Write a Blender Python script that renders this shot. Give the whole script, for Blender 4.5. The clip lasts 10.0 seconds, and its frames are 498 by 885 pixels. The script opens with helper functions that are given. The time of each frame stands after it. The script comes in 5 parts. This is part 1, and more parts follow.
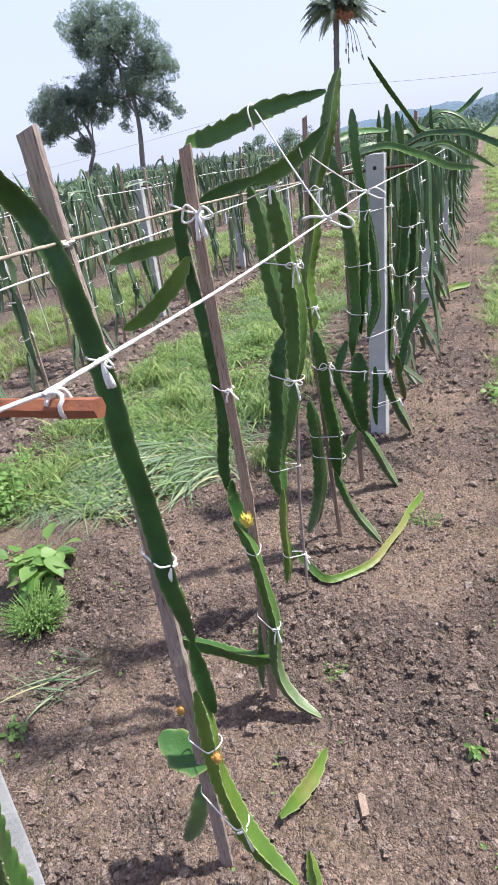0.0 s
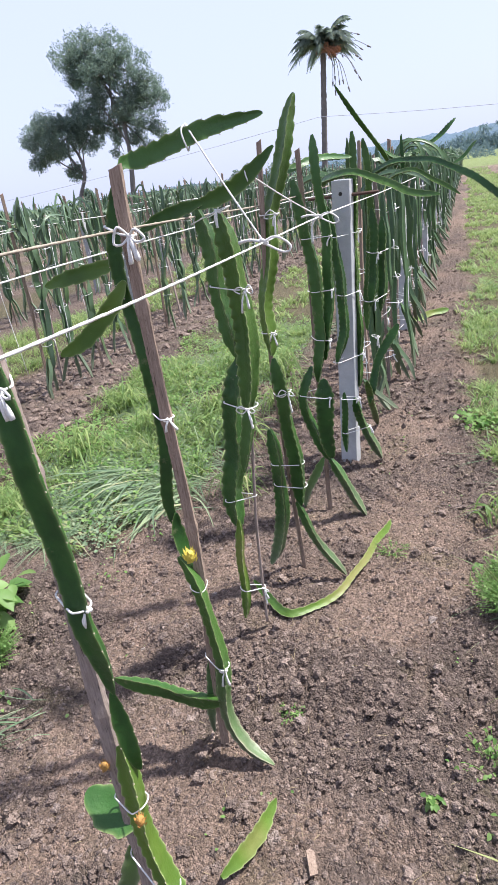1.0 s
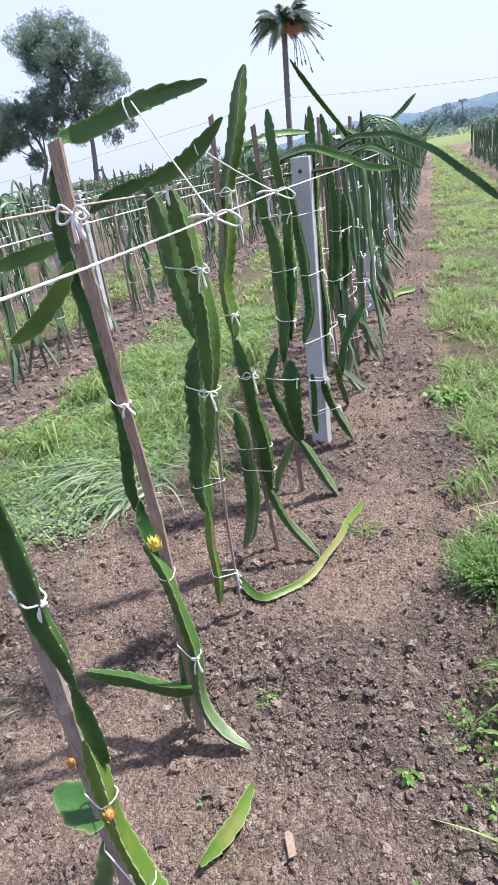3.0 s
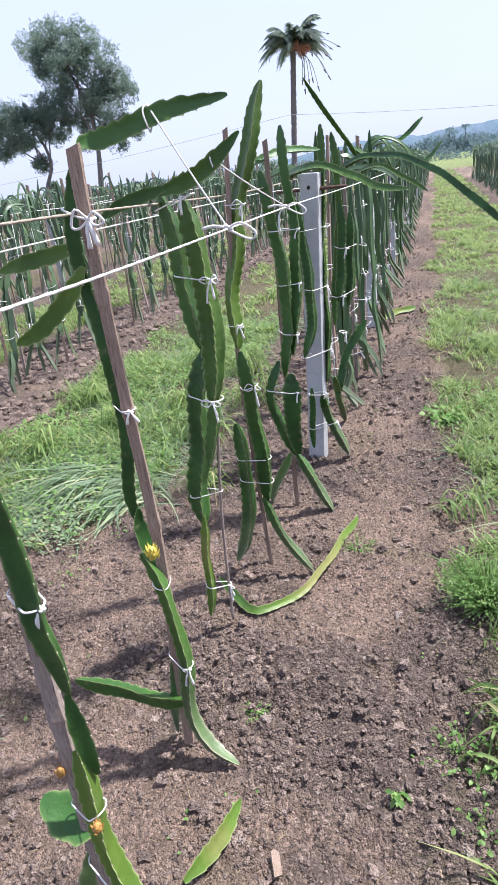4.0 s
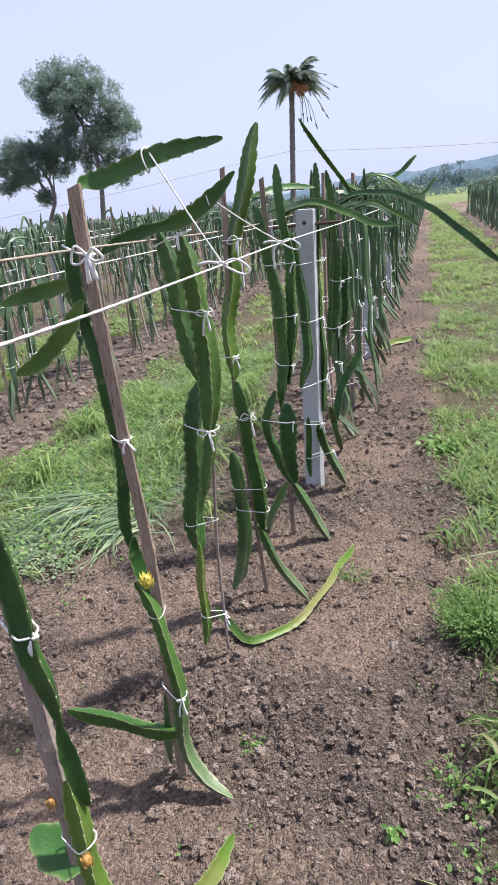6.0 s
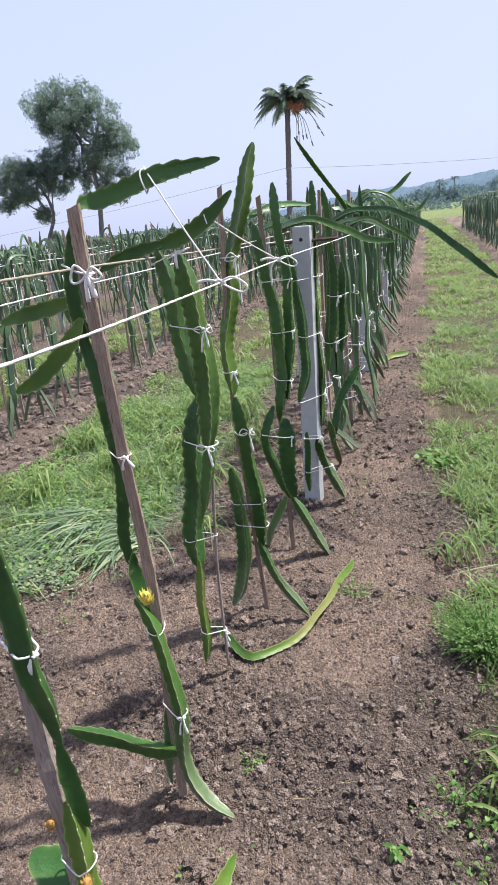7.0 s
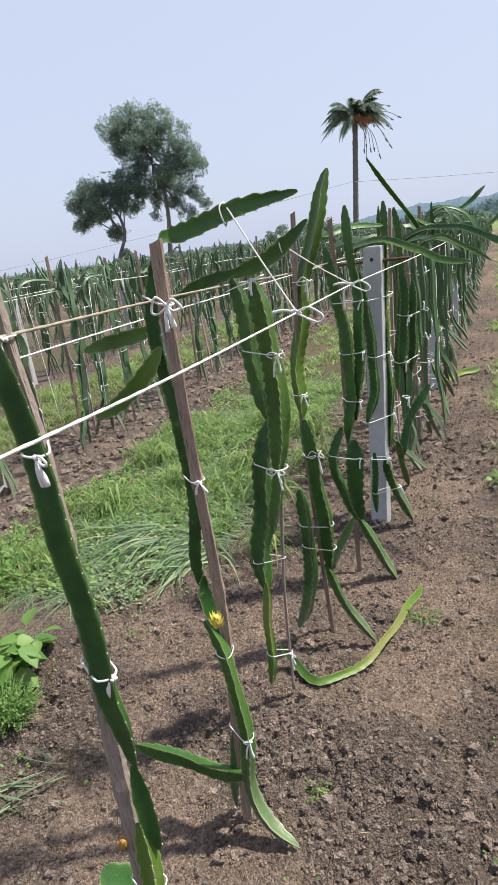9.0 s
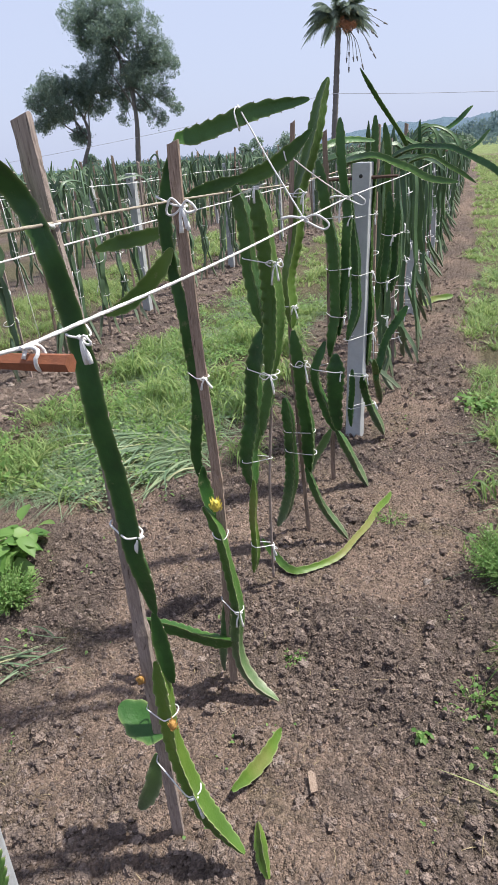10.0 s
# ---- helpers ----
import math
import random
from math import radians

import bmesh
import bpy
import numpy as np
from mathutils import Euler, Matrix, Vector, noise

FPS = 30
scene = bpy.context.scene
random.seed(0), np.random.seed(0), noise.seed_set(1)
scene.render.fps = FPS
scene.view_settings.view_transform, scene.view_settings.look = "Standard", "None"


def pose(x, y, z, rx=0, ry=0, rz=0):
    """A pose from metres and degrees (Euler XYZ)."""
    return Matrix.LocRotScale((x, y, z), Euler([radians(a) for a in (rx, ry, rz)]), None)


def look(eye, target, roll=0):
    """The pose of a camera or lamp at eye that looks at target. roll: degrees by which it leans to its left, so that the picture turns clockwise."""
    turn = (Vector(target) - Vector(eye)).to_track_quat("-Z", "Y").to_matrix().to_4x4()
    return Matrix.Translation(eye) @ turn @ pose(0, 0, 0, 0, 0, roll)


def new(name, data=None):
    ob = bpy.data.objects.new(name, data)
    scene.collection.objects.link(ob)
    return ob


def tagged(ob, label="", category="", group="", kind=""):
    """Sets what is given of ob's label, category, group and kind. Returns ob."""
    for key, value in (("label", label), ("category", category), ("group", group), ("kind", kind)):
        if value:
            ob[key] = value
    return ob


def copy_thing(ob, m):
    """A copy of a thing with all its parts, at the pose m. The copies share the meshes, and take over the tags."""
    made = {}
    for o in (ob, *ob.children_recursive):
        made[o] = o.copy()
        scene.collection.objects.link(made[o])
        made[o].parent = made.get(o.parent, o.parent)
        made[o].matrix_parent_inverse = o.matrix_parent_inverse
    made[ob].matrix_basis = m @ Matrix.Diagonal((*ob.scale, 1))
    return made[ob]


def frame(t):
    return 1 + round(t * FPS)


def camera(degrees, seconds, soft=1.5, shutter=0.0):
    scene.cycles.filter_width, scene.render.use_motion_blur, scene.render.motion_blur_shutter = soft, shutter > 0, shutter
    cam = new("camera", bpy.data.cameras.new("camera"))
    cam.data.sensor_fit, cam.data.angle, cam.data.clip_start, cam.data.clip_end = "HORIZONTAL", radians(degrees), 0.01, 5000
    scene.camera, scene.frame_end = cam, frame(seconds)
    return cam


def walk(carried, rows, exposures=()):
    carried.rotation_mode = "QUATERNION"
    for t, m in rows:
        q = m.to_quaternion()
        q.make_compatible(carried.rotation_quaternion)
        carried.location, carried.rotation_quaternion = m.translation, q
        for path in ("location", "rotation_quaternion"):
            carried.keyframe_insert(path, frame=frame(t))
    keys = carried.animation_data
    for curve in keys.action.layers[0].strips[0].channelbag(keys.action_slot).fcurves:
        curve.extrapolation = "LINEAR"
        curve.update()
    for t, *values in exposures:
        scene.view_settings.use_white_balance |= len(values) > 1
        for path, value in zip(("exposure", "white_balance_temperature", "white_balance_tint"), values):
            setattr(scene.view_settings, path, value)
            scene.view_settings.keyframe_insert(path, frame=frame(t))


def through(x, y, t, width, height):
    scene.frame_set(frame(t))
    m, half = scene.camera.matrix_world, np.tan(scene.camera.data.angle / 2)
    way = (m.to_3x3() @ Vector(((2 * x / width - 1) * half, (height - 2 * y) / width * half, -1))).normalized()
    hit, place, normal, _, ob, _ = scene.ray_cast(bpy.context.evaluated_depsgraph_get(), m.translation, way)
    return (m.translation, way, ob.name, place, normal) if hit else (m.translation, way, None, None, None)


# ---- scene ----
cam = camera(44.8, 10.0, 0.15)
PATH = [
    (0, (0.495, 0.452, 1.534), (-0.205, 2.12, 0.682), -8.7),
    (0.5, (0.533, 0.517, 1.534), (-0.136, 2.219, 0.726), -9.8),
    (1, (0.579, 0.556, 1.508), (-0.09, 2.267, 0.72), -8.0),
    (1.5, (0.617, 0.576, 1.488), (0.071, 2.309, 0.653), -10.3),
    (2, (0.598, 0.586, 1.481), (-0.001, 2.275, 0.593), -9.8),
    (2.5, (0.602, 0.584, 1.48), (-0.049, 2.274, 0.632), -10.3),
    (2.7, (0.606, 0.589, 1.48), (-0.018, 2.294, 0.642), -10.4),
    (3.8, (0.581, 0.588, 1.48), (0.019, 2.318, 0.649), -7.0),
    (4, (0.578, 0.585, 1.484), (0.006, 2.323, 0.676), -6.6),
    (4.5, (0.58, 0.576, 1.487), (-0.025, 2.321, 0.72), -6.6),
    (5, (0.588, 0.569, 1.494), (-0.004, 2.338, 0.773), -6.1),
    (5.5, (0.593, 0.569, 1.491), (0.018, 2.338, 0.757), -6.0),
    (7, (0.597, 0.565, 1.498), (0.031, 2.359, 0.82), -6.6),
    (7.5, (0.596, 0.557, 1.501), (0.024, 2.353, 0.833), -6.2),
    (8, (0.597, 0.578, 1.535), (0.103, 2.414, 0.914), -6.2),
    (8.5, (0.597, 0.575, 1.539), (0.042, 2.4, 0.938), -6.3),
    (9, (0.577, 0.561, 1.535), (-0.182, 2.306, 0.92), -7.6),
    (9.5, (0.544, 0.507, 1.531), (-0.394, 2.145, 0.868), -9.3),
    (10, (0.544, 0.391, 1.528), (-0.099, 2.081, 0.673), -4.9),
]
walk(cam, [(t, look(eye, target, roll)) for t, eye, target, roll in PATH],
     [(0.0, 0.90, 6450, 11), (1.5, 0.93, 6350, 12), (2.5, 0.99, 6250, 13), (4.0, 0.98, 6250, 13), (4.5, 0.91, 6350, 13), (5.5, 0.77, 6450, 11), (7.5, 0.73, 6450, 9), (8.0, 0.74, 6500, 8), (9.0, 0.57, 6850, 4), (9.5, 0.51, 6800, 4), (10.0, 0.56, 6600, 7)])

# ---- world, sun ----
SUN_EL, SUN_AZ = radians(62), radians(58)          # azimuth from +y towards +x
world = bpy.data.worlds.new("hazy_sky")
scene.world = world
world.use_nodes = True
wt = world.node_tree
bg = wt.nodes["Background"]
sky = wt.nodes.new("ShaderNodeTexSky")
sky.sky_type, sky.sun_disc = "NISHITA", False
sky.sun_elevation, sky.sun_rotation = SUN_EL, SUN_AZ
sky.air_density, sky.dust_density, sky.ozone_density = 1.0, 3.0, 2.0
haze = wt.nodes.new("ShaderNodeMix")
haze.data_type = "RGBA"
haze.inputs["Factor"].default_value = 0.75
haze.inputs["B"].default_value = (6.30, 6.92, 9.50, 1)
wt.links.new(sky.outputs["Color"], haze.inputs["A"])
wt.links.new(haze.outputs["Result"], bg.inputs["Color"])
bg.inputs["Strength"].default_value = 0.080
sun_data = bpy.data.lights.new("sun", "SUN")
sun_data.energy, sun_data.angle, sun_data.color = 5.0, radians(2.0), (1.0, 0.965, 0.91)
sun = new("sun", sun_data)
sun_way = Vector((math.sin(SUN_AZ) * math.cos(SUN_EL), math.cos(SUN_AZ) * math.cos(SUN_EL), math.sin(SUN_EL)))
sun.matrix_world = look(sun_way * 50, (0, 0, 0))

# ---- materials ----
def material(name, rough=0.7, metal=0.0, spec=0.5):
    m = bpy.data.materials.new(name)
    m.use_nodes = True
    b = m.node_tree.nodes["Principled BSDF"]
    b.inputs["Roughness"].default_value = rough
    b.inputs["Metallic"].default_value = metal
    b.inputs["Specular IOR Level"].default_value = spec
    return m, m.node_tree, b


def noise_tex(nt, scale, detail=4.0, rough=0.55, stretch=None, space="Object"):
    co = nt.nodes.new("ShaderNodeTexCoord")
    n = nt.nodes.new("ShaderNodeTexNoise")
    n.inputs["Scale"].default_value = scale
    n.inputs["Detail"].default_value = detail
    n.inputs["Roughness"].default_value = rough
    source = co.outputs[space]
    if stretch:
        mp = nt.nodes.new("ShaderNodeMapping")
        mp.inputs["Scale"].default_value = stretch
        nt.links.new(source, mp.inputs["Vector"])
        source = mp.outputs["Vector"]
    nt.links.new(source, n.inputs["Vector"])
    return n.outputs["Fac"]


def crumb_tex(nt, scale):
    """Cells of crumbly earth: the height of each crumb, and a random tone for each."""
    co = nt.nodes.new("ShaderNodeTexCoord")
    n = nt.nodes.new("ShaderNodeTexVoronoi")
    n.inputs["Scale"].default_value = scale
    nt.links.new(co.outputs["Object"], n.inputs["Vector"])
    return calc(nt, "SUBTRACT", 1.0, n.outputs["Distance"]), n.outputs["Color"]


def ramp(nt, fac, stops):
    r = nt.nodes.new("ShaderNodeValToRGB")
    e = r.color_ramp.elements
    while len(e) < len(stops):
        e.new(0.5)
    for k, (p, c) in zip(e, stops):
        k.position, k.color = p, (*c, 1) if len(c) == 3 else c
    nt.links.new(fac, r.inputs["Fac"])
    return r.outputs["Color"]


def blend(nt, fac, a, b, mode="MIX"):
    m = nt.nodes.new("ShaderNodeMix")
    m.data_type, m.blend_type = "RGBA", mode
    for sock, v in (("Factor", fac), ("A", a), ("B", b)):
        if hasattr(v, "is_linked"):
            nt.links.new(v, m.inputs[sock])
        elif sock == "Factor":
            m.inputs[sock].default_value = v
        else:
            m.inputs[sock].default_value = (*v, 1)
    return m.outputs["Result"]


def attribute(nt, name):
    a = nt.nodes.new("ShaderNodeAttribute")
    a.attribute_name = name
    return a.outputs["Fac"]


def calc(nt, op, a, b=0.0):
    m = nt.nodes.new("ShaderNodeMath")
    m.operation = op
    for i, v in enumerate((a, b)):
        if hasattr(v, "is_linked"):
            nt.links.new(v, m.inputs[i])
        else:
            m.inputs[i].default_value = v
    return m.outputs["Value"]


def bump(nt, b, height, strength, distance):
    n = nt.nodes.new("ShaderNodeBump")
    n.inputs["Strength"].default_value = strength
    n.inputs["Distance"].default_value = distance
    nt.links.new(height, n.inputs["Height"])
    nt.links.new(n.outputs["Normal"], b.inputs["Normal"])


def leaf_light(m, nt, b, colour, amount):
    """Lets part of the light through thin leaves and ribs."""
    t = nt.nodes.new("ShaderNodeBsdfTranslucent")
    mix = nt.nodes.new("ShaderNodeMixShader")
    if hasattr(amount, "is_linked"):
        nt.links.new(amount, mix.inputs["Fac"])
    else:
        mix.inputs["Fac"].default_value = amount
    if hasattr(colour, "is_linked"):
        nt.links.new(colour, t.inputs["Color"])
    else:
        t.inputs["Color"].default_value = (*colour, 1)
    out = nt.nodes["Material Output"]
    nt.links.new(b.outputs[0], mix.inputs[1])
    nt.links.new(t.outputs[0], mix.inputs[2])
    nt.links.new(mix.outputs[0], out.inputs["Surface"])


def object_random(nt):
    return nt.nodes.new("ShaderNodeObjectInfo").outputs["Random"]


def island_random(nt):
    return nt.nodes.new("ShaderNodeNewGeometry").outputs["Random Per Island"]


def cactus_material(name="cactus_skin", haze_mix=0.0):
    m, nt, b = material(name, 0.40, spec=0.30)
    big = noise_tex(nt, 9, 3)
    fine = noise_tex(nt, 70, 5, 0.65)
    base = ramp(nt, big, [(0.3, (0.009, 0.036, 0.011)), (0.5, (0.015, 0.060, 0.014)), (0.72, (0.034, 0.108, 0.023))])
    vary = calc(nt, "FRACT", calc(nt, "ADD", object_random(nt), island_random(nt)))
    base = blend(nt, ramp(nt, vary, [(0.0, (0.0,) * 3), (0.55, (0.05,) * 3), (0.80, (0.20,) * 3), (1.0, (0.45,) * 3)]), base, (0.075, 0.175, 0.050))
    # greys the base colour, standing in for haze and sheen on farther plants
    if haze_mix:
        base = blend(nt, haze_mix, base, (0.215, 0.262, 0.232))
    base = blend(nt, calc(nt, "MULTIPLY", ramp(nt, fine, [(0.35, (0, 0, 0)), (0.75, (1, 1, 1))]), 0.22), base, (0.050, 0.125, 0.030))
    young = attribute(nt, "young")
    lime = blend(nt, big, (0.085, 0.165, 0.022), (0.160, 0.245, 0.042))
    sere = blend(nt, noise_tex(nt, 30, 4), (0.200, 0.215, 0.055), (0.31, 0.285, 0.115))
    base = blend(nt, calc(nt, "MINIMUM", calc(nt, "MULTIPLY", young, 1.7), 1.0), base, blend(nt, ramp(nt, young, [(0.56, (0,) * 3), (0.85, (1,) * 3)]), lime, sere))
    scar = ramp(nt, noise_tex(nt, 24, 6, 0.7), [(0.62, (0, 0, 0)), (0.70, (1, 1, 1))])
    base = blend(nt, calc(nt, "MULTIPLY", scar, 0.38), base, (0.24, 0.22, 0.13))
    edge = attribute(nt, "rim")
    rim = calc(nt, "POWER", edge, 4.0)
    base = blend(nt, calc(nt, "MULTIPLY", rim, calc(nt, "MINIMUM", calc(nt, "ADD", calc(nt, "ADD", 0.18, calc(nt, "MULTIPLY", big, 0.5)), calc(nt, "MULTIPLY", young, 1.2)), 1.0)), base, (0.52, 0.58, 0.26))
    base = blend(nt, calc(nt, "MULTIPLY", edge, 0.20), base, (0.085, 0.190, 0.045))
    husk = calc(nt, "MULTIPLY", attribute(nt, "husk"), calc(nt, "ADD", 0.30, calc(nt, "MULTIPLY", fine, 0.9)))
    base = blend(nt, husk, base, (0.42, 0.385, 0.31))
    nt.links.new(base, b.inputs["Base Color"])
    nt.links.new(ramp(nt, fine, [(0.3, (0.30,) * 3), (0.8, (0.52,) * 3)]), b.inputs["Roughness"])
    bump(nt, b, calc(nt, "ADD", fine, calc(nt, "MULTIPLY", big, 2.5)), 0.45, 0.004)
    leaf_light(m, nt, b, blend(nt, 0.5, base, (0.20, 0.37, 0.07)), calc(nt, "ADD", calc(nt, "ADD", 0.05, calc(nt, "MULTIPLY", young, 0.30)), calc(nt, "MULTIPLY", edge, 0.12)))
    return m


def spine_material():
    m, nt, b = material("areole_brown", 0.8)
    nt.links.new(ramp(nt, noise_tex(nt, 200), [(0.3, (0.20, 0.16, 0.11)), (0.7, (0.46, 0.42, 0.34))]), b.inputs["Base Color"])
    return m


def tone_mix(nt, colour):
    g = nt.nodes.new("ShaderNodeRGBToBW")
    nt.links.new(colour, g.inputs["Color"])
    return ramp(nt, g.outputs["Val"], [(0.2, (0.25,) * 3), (0.8, (0.75,) * 3)])


def soil_material():
    m, nt, b = material("crumbly_soil", 0.93, spec=0.25)
    wide = noise_tex(nt, 0.9, 4)
    mid = noise_tex(nt, 7, 6, 0.65)
    fine = noise_tex(nt, 70, 8, 0.7)
    grit = noise_tex(nt, 230, 4, 0.7)
    crust = ramp(nt, mid, [(0.3, (0.185, 0.132, 0.104)), (0.5, (0.248, 0.176, 0.136)), (0.7, (0.330, 0.235, 0.182))])
    # hoed earth is darker itself; crevice shade between clods is in this colour too
    turned = ramp(nt, wide, [(0.3, (0.088, 0.066, 0.058)), (0.5, (0.128, 0.096, 0.082)), (0.68, (0.178, 0.130, 0.107))])
    tilth = calc(nt, "ADD", attribute(nt, "tilth"), calc(nt, "MULTIPLY", calc(nt, "SUBTRACT", mid, 0.5), 1.6))
    base = blend(nt, ramp(nt, tilth, [(0.25, (0,) * 3), (0.70, (1,) * 3)]), crust, turned)
    base = blend(nt, calc(nt, "MULTIPLY", fine, 0.30), base, (0.250, 0.192, 0.160))
    speck = ramp(nt, noise_tex(nt, 150, 2), [(0.70, (0, 0, 0)), (0.73, (1, 1, 1))])
    base = blend(nt, calc(nt, "MULTIPLY", speck, 0.3), base, (0.40, 0.35, 0.30))
    moss = ramp(nt, noise_tex(nt, 2.1, 5, 0.7), [(0.54, (0, 0, 0)), (0.66, (1, 1, 1))])
    base = blend(nt, calc(nt, "MULTIPLY", moss, 0.35), base, (0.135, 0.120, 0.060))
    turf = blend(nt, mid, (0.085, 0.080, 0.040), (0.150, 0.135, 0.070))
    base = blend(nt, attribute(nt, "turf"), base, turf)
    base = blend(nt, attribute(nt, "meadow"), base, blend(nt, noise_tex(nt, 0.15, 4), (0.13, 0.17, 0.062), (0.185, 0.22, 0.085)))
    h1, tone1 = crumb_tex(nt, 85)
    h2, tone2 = crumb_tex(nt, 200)
    base = blend(nt, 0.55, base, tone_mix(nt, tone1), "OVERLAY")
    base = blend(nt, 0.55, base, tone_mix(nt, tone2), "OVERLAY")
    nt.links.new(base, b.inputs["Base Color"])
    crumbs = calc(nt, "ADD", calc(nt, "MULTIPLY", h1, calc(nt, "ADD", mid, 0.35)), calc(nt, "MULTIPLY", h2, 0.55))
    bump(nt, b, calc(nt, "ADD", crumbs, calc(nt, "ADD", calc(nt, "MULTIPLY", fine, 0.9), calc(nt, "MULTIPLY", grit, 0.3))), 1.0, 0.020)
    return m


def clod_material():
    m, nt, b = material("soil_clods", 0.95, spec=0.2)
    r = island_random(nt)
    base = ramp(nt, r, [(0.0, (0.105, 0.079, 0.069)), (0.45, (0.175, 0.132, 0.112)), (0.93, (0.285, 0.218, 0.182)), (0.992, (0.30, 0.240, 0.210)), (1.0, (0.40, 0.36, 0.32))])
    fine = noise_tex(nt, 120, 6, 0.7)
    base = blend(nt, calc(nt, "MULTIPLY", fine, 0.45), base, (0.215, 0.168, 0.144))
    h2, tone2 = crumb_tex(nt, 190)
    base = blend(nt, 0.55, base, tone_mix(nt, tone2), "OVERLAY")
    nt.links.new(base, b.inputs["Base Color"])
    bump(nt, b, calc(nt, "ADD", calc(nt, "MULTIPLY", fine, 0.7), calc(nt, "MULTIPLY", h2, 0.7)), 1.0, 0.010)
    return m


def blade_material(name, low, mid, high, through, rough=0.48, spec=0.3):
    m, nt, b = material(name, rough, spec=spec)
    r = island_random(nt)
    base = ramp(nt, r, [(0.0, low), (0.5, mid), (0.95, high), (1.0, (0.46, 0.40, 0.22))])
    base = blend(nt, noise_tex(nt, 1.6, 3), base, blend(nt, 0.5, low, base))
    nt.links.new(base, b.inputs["Base Color"])
    leaf_light(m, nt, b, blend(nt, 0.6, base, tuple(min(1.0, k * 1.35) for k in high)), through)
    return m


def wood_material(name, dark, mid, pale):
    m, nt, b = material(name, 0.85, spec=0.25)
    grain = noise_tex(nt, 26, 8, 0.7, (9, 9, 0.7))
    stain = noise_tex(nt, 5, 4)
    base = ramp(nt, grain, [(0.28, dark), (0.5, mid), (0.75, pale)])
    base = blend(nt, calc(nt, "MULTIPLY", stain, 0.5), base, dark)
    crack = ramp(nt, noise_tex(nt, 60, 3, 0.5, (6, 6, 0.25)), [(0.30, (1, 1, 1)), (0.36, (0, 0, 0))])
    base = blend(nt, calc(nt, "MULTIPLY", crack, 0.75), base, (0.05, 0.035, 0.028))
    nt.links.new(base, b.inputs["Base Color"])
    bump(nt, b, calc(nt, "SUBTRACT", grain, crack), 0.7, 0.003)
    return m


def plain_material(name, low, high, rough, scale, relief=0.3, depth=0.002, metal=0.0):
    m, nt, b = material(name, rough, metal)
    a, c = noise_tex(nt, scale, 6, 0.65), noise_tex(nt, scale * 9, 4)
    base = blend(nt, calc(nt, "MULTIPLY", c, 0.4), ramp(nt, a, [(0.3, low), (0.7, high)]), blend(nt, 0.5, low, high))
    nt.links.new(base, b.inputs["Base Color"])
    bump(nt, b, calc(nt, "ADD", a, c), relief, depth)
    return m


CACTUS, SPINE = cactus_material(), spine_material()
# paler copies of the skin; haze and sheen on field rows sit in the colour
HAZED_CACTUS = cactus_material("hazed_cactus_skin", 0.40)
PALED_CACTUS = cactus_material("paled_cactus_skin", 0.24)
FAR_CACTUS = cactus_material("far_hazed_cactus_skin", 0.48)
SOIL, CLOD = soil_material(), clod_material()
GRASS = blade_material("grass_blades", (0.060, 0.120, 0.036), (0.170, 0.275, 0.082), (0.41, 0.49, 0.20), 0.44)
FLAT_GRASS = blade_material("trampled_grass", (0.10, 0.165, 0.095), (0.18, 0.255, 0.145), (0.31, 0.36, 0.21), 0.25)
WEED = blade_material("weed_leaves", (0.07, 0.16, 0.040), (0.155, 0.28, 0.075), (0.31, 0.44, 0.16), 0.42)
STRAW = plain_material("dry_straw", (0.26, 0.20, 0.11), (0.42, 0.34, 0.20), 0.8, 60)
STAKE = wood_material("weathered_stake_wood", (0.15, 0.108, 0.082), (0.30, 0.222, 0.174), (0.45, 0.350, 0.280))
GREY_STAKE = wood_material("greyed_stake_wood", (0.18, 0.14, 0.122), (0.33, 0.265, 0.235), (0.46, 0.38, 0.345))
CONCRETE = plain_material("grey_concrete", (0.33, 0.34, 0.35), (0.47, 0.48, 0.49), 0.85, 14, 0.5, 0.003)
TWINE = plain_material("white_twine", (0.66, 0.65, 0.63), (0.82, 0.81, 0.80), 0.8, 300, 0.8, 0.001)
BROWN_ROPE = plain_material("weathered_rope", (0.24, 0.20, 0.15), (0.42, 0.37, 0.30), 0.85, 200, 0.8, 0.001)
RUST = plain_material("rusty_steel", (0.15, 0.050, 0.024), (0.28, 0.095, 0.042), 0.8, 60, 0.7, 0.001)
# dark copy of the rust: shade on the farther cross rods put into colour
SHADED_RUST = plain_material("shaded_rusty_steel", (0.045, 0.025, 0.018), (0.10, 0.05, 0.034), 0.75, 60, 0.6, 0.001)
BUD = plain_material("bud_scales", (0.42, 0.36, 0.05), (0.62, 0.50, 0.10), 0.6, 120)
DRY_BUD = plain_material("dried_bud", (0.30, 0.15, 0.04), (0.45, 0.26, 0.07), 0.75, 150)
BARK = plain_material("tree_bark", (0.12, 0.112, 0.108), (0.19, 0.175, 0.165), 0.9, 3, 0.6, 0.02)
# grey-blue lift in tree and palm leaves is distance haze put into colour
TREE_LEAF = blade_material("hazed_tree_leaves", (0.145, 0.195, 0.180), (0.175, 0.235, 0.200), (0.200, 0.265, 0.205), 0.6, 0.85, 0.05)
PALM_LEAF = blade_material("hazed_palm_leaflets", (0.12, 0.155, 0.145), (0.155, 0.20, 0.175), (0.20, 0.245, 0.19), 0.5, 0.8, 0.1)
FRUIT = plain_material("palm_fruit", (0.38, 0.17, 0.10), (0.55, 0.27, 0.16), 0.7, 6)
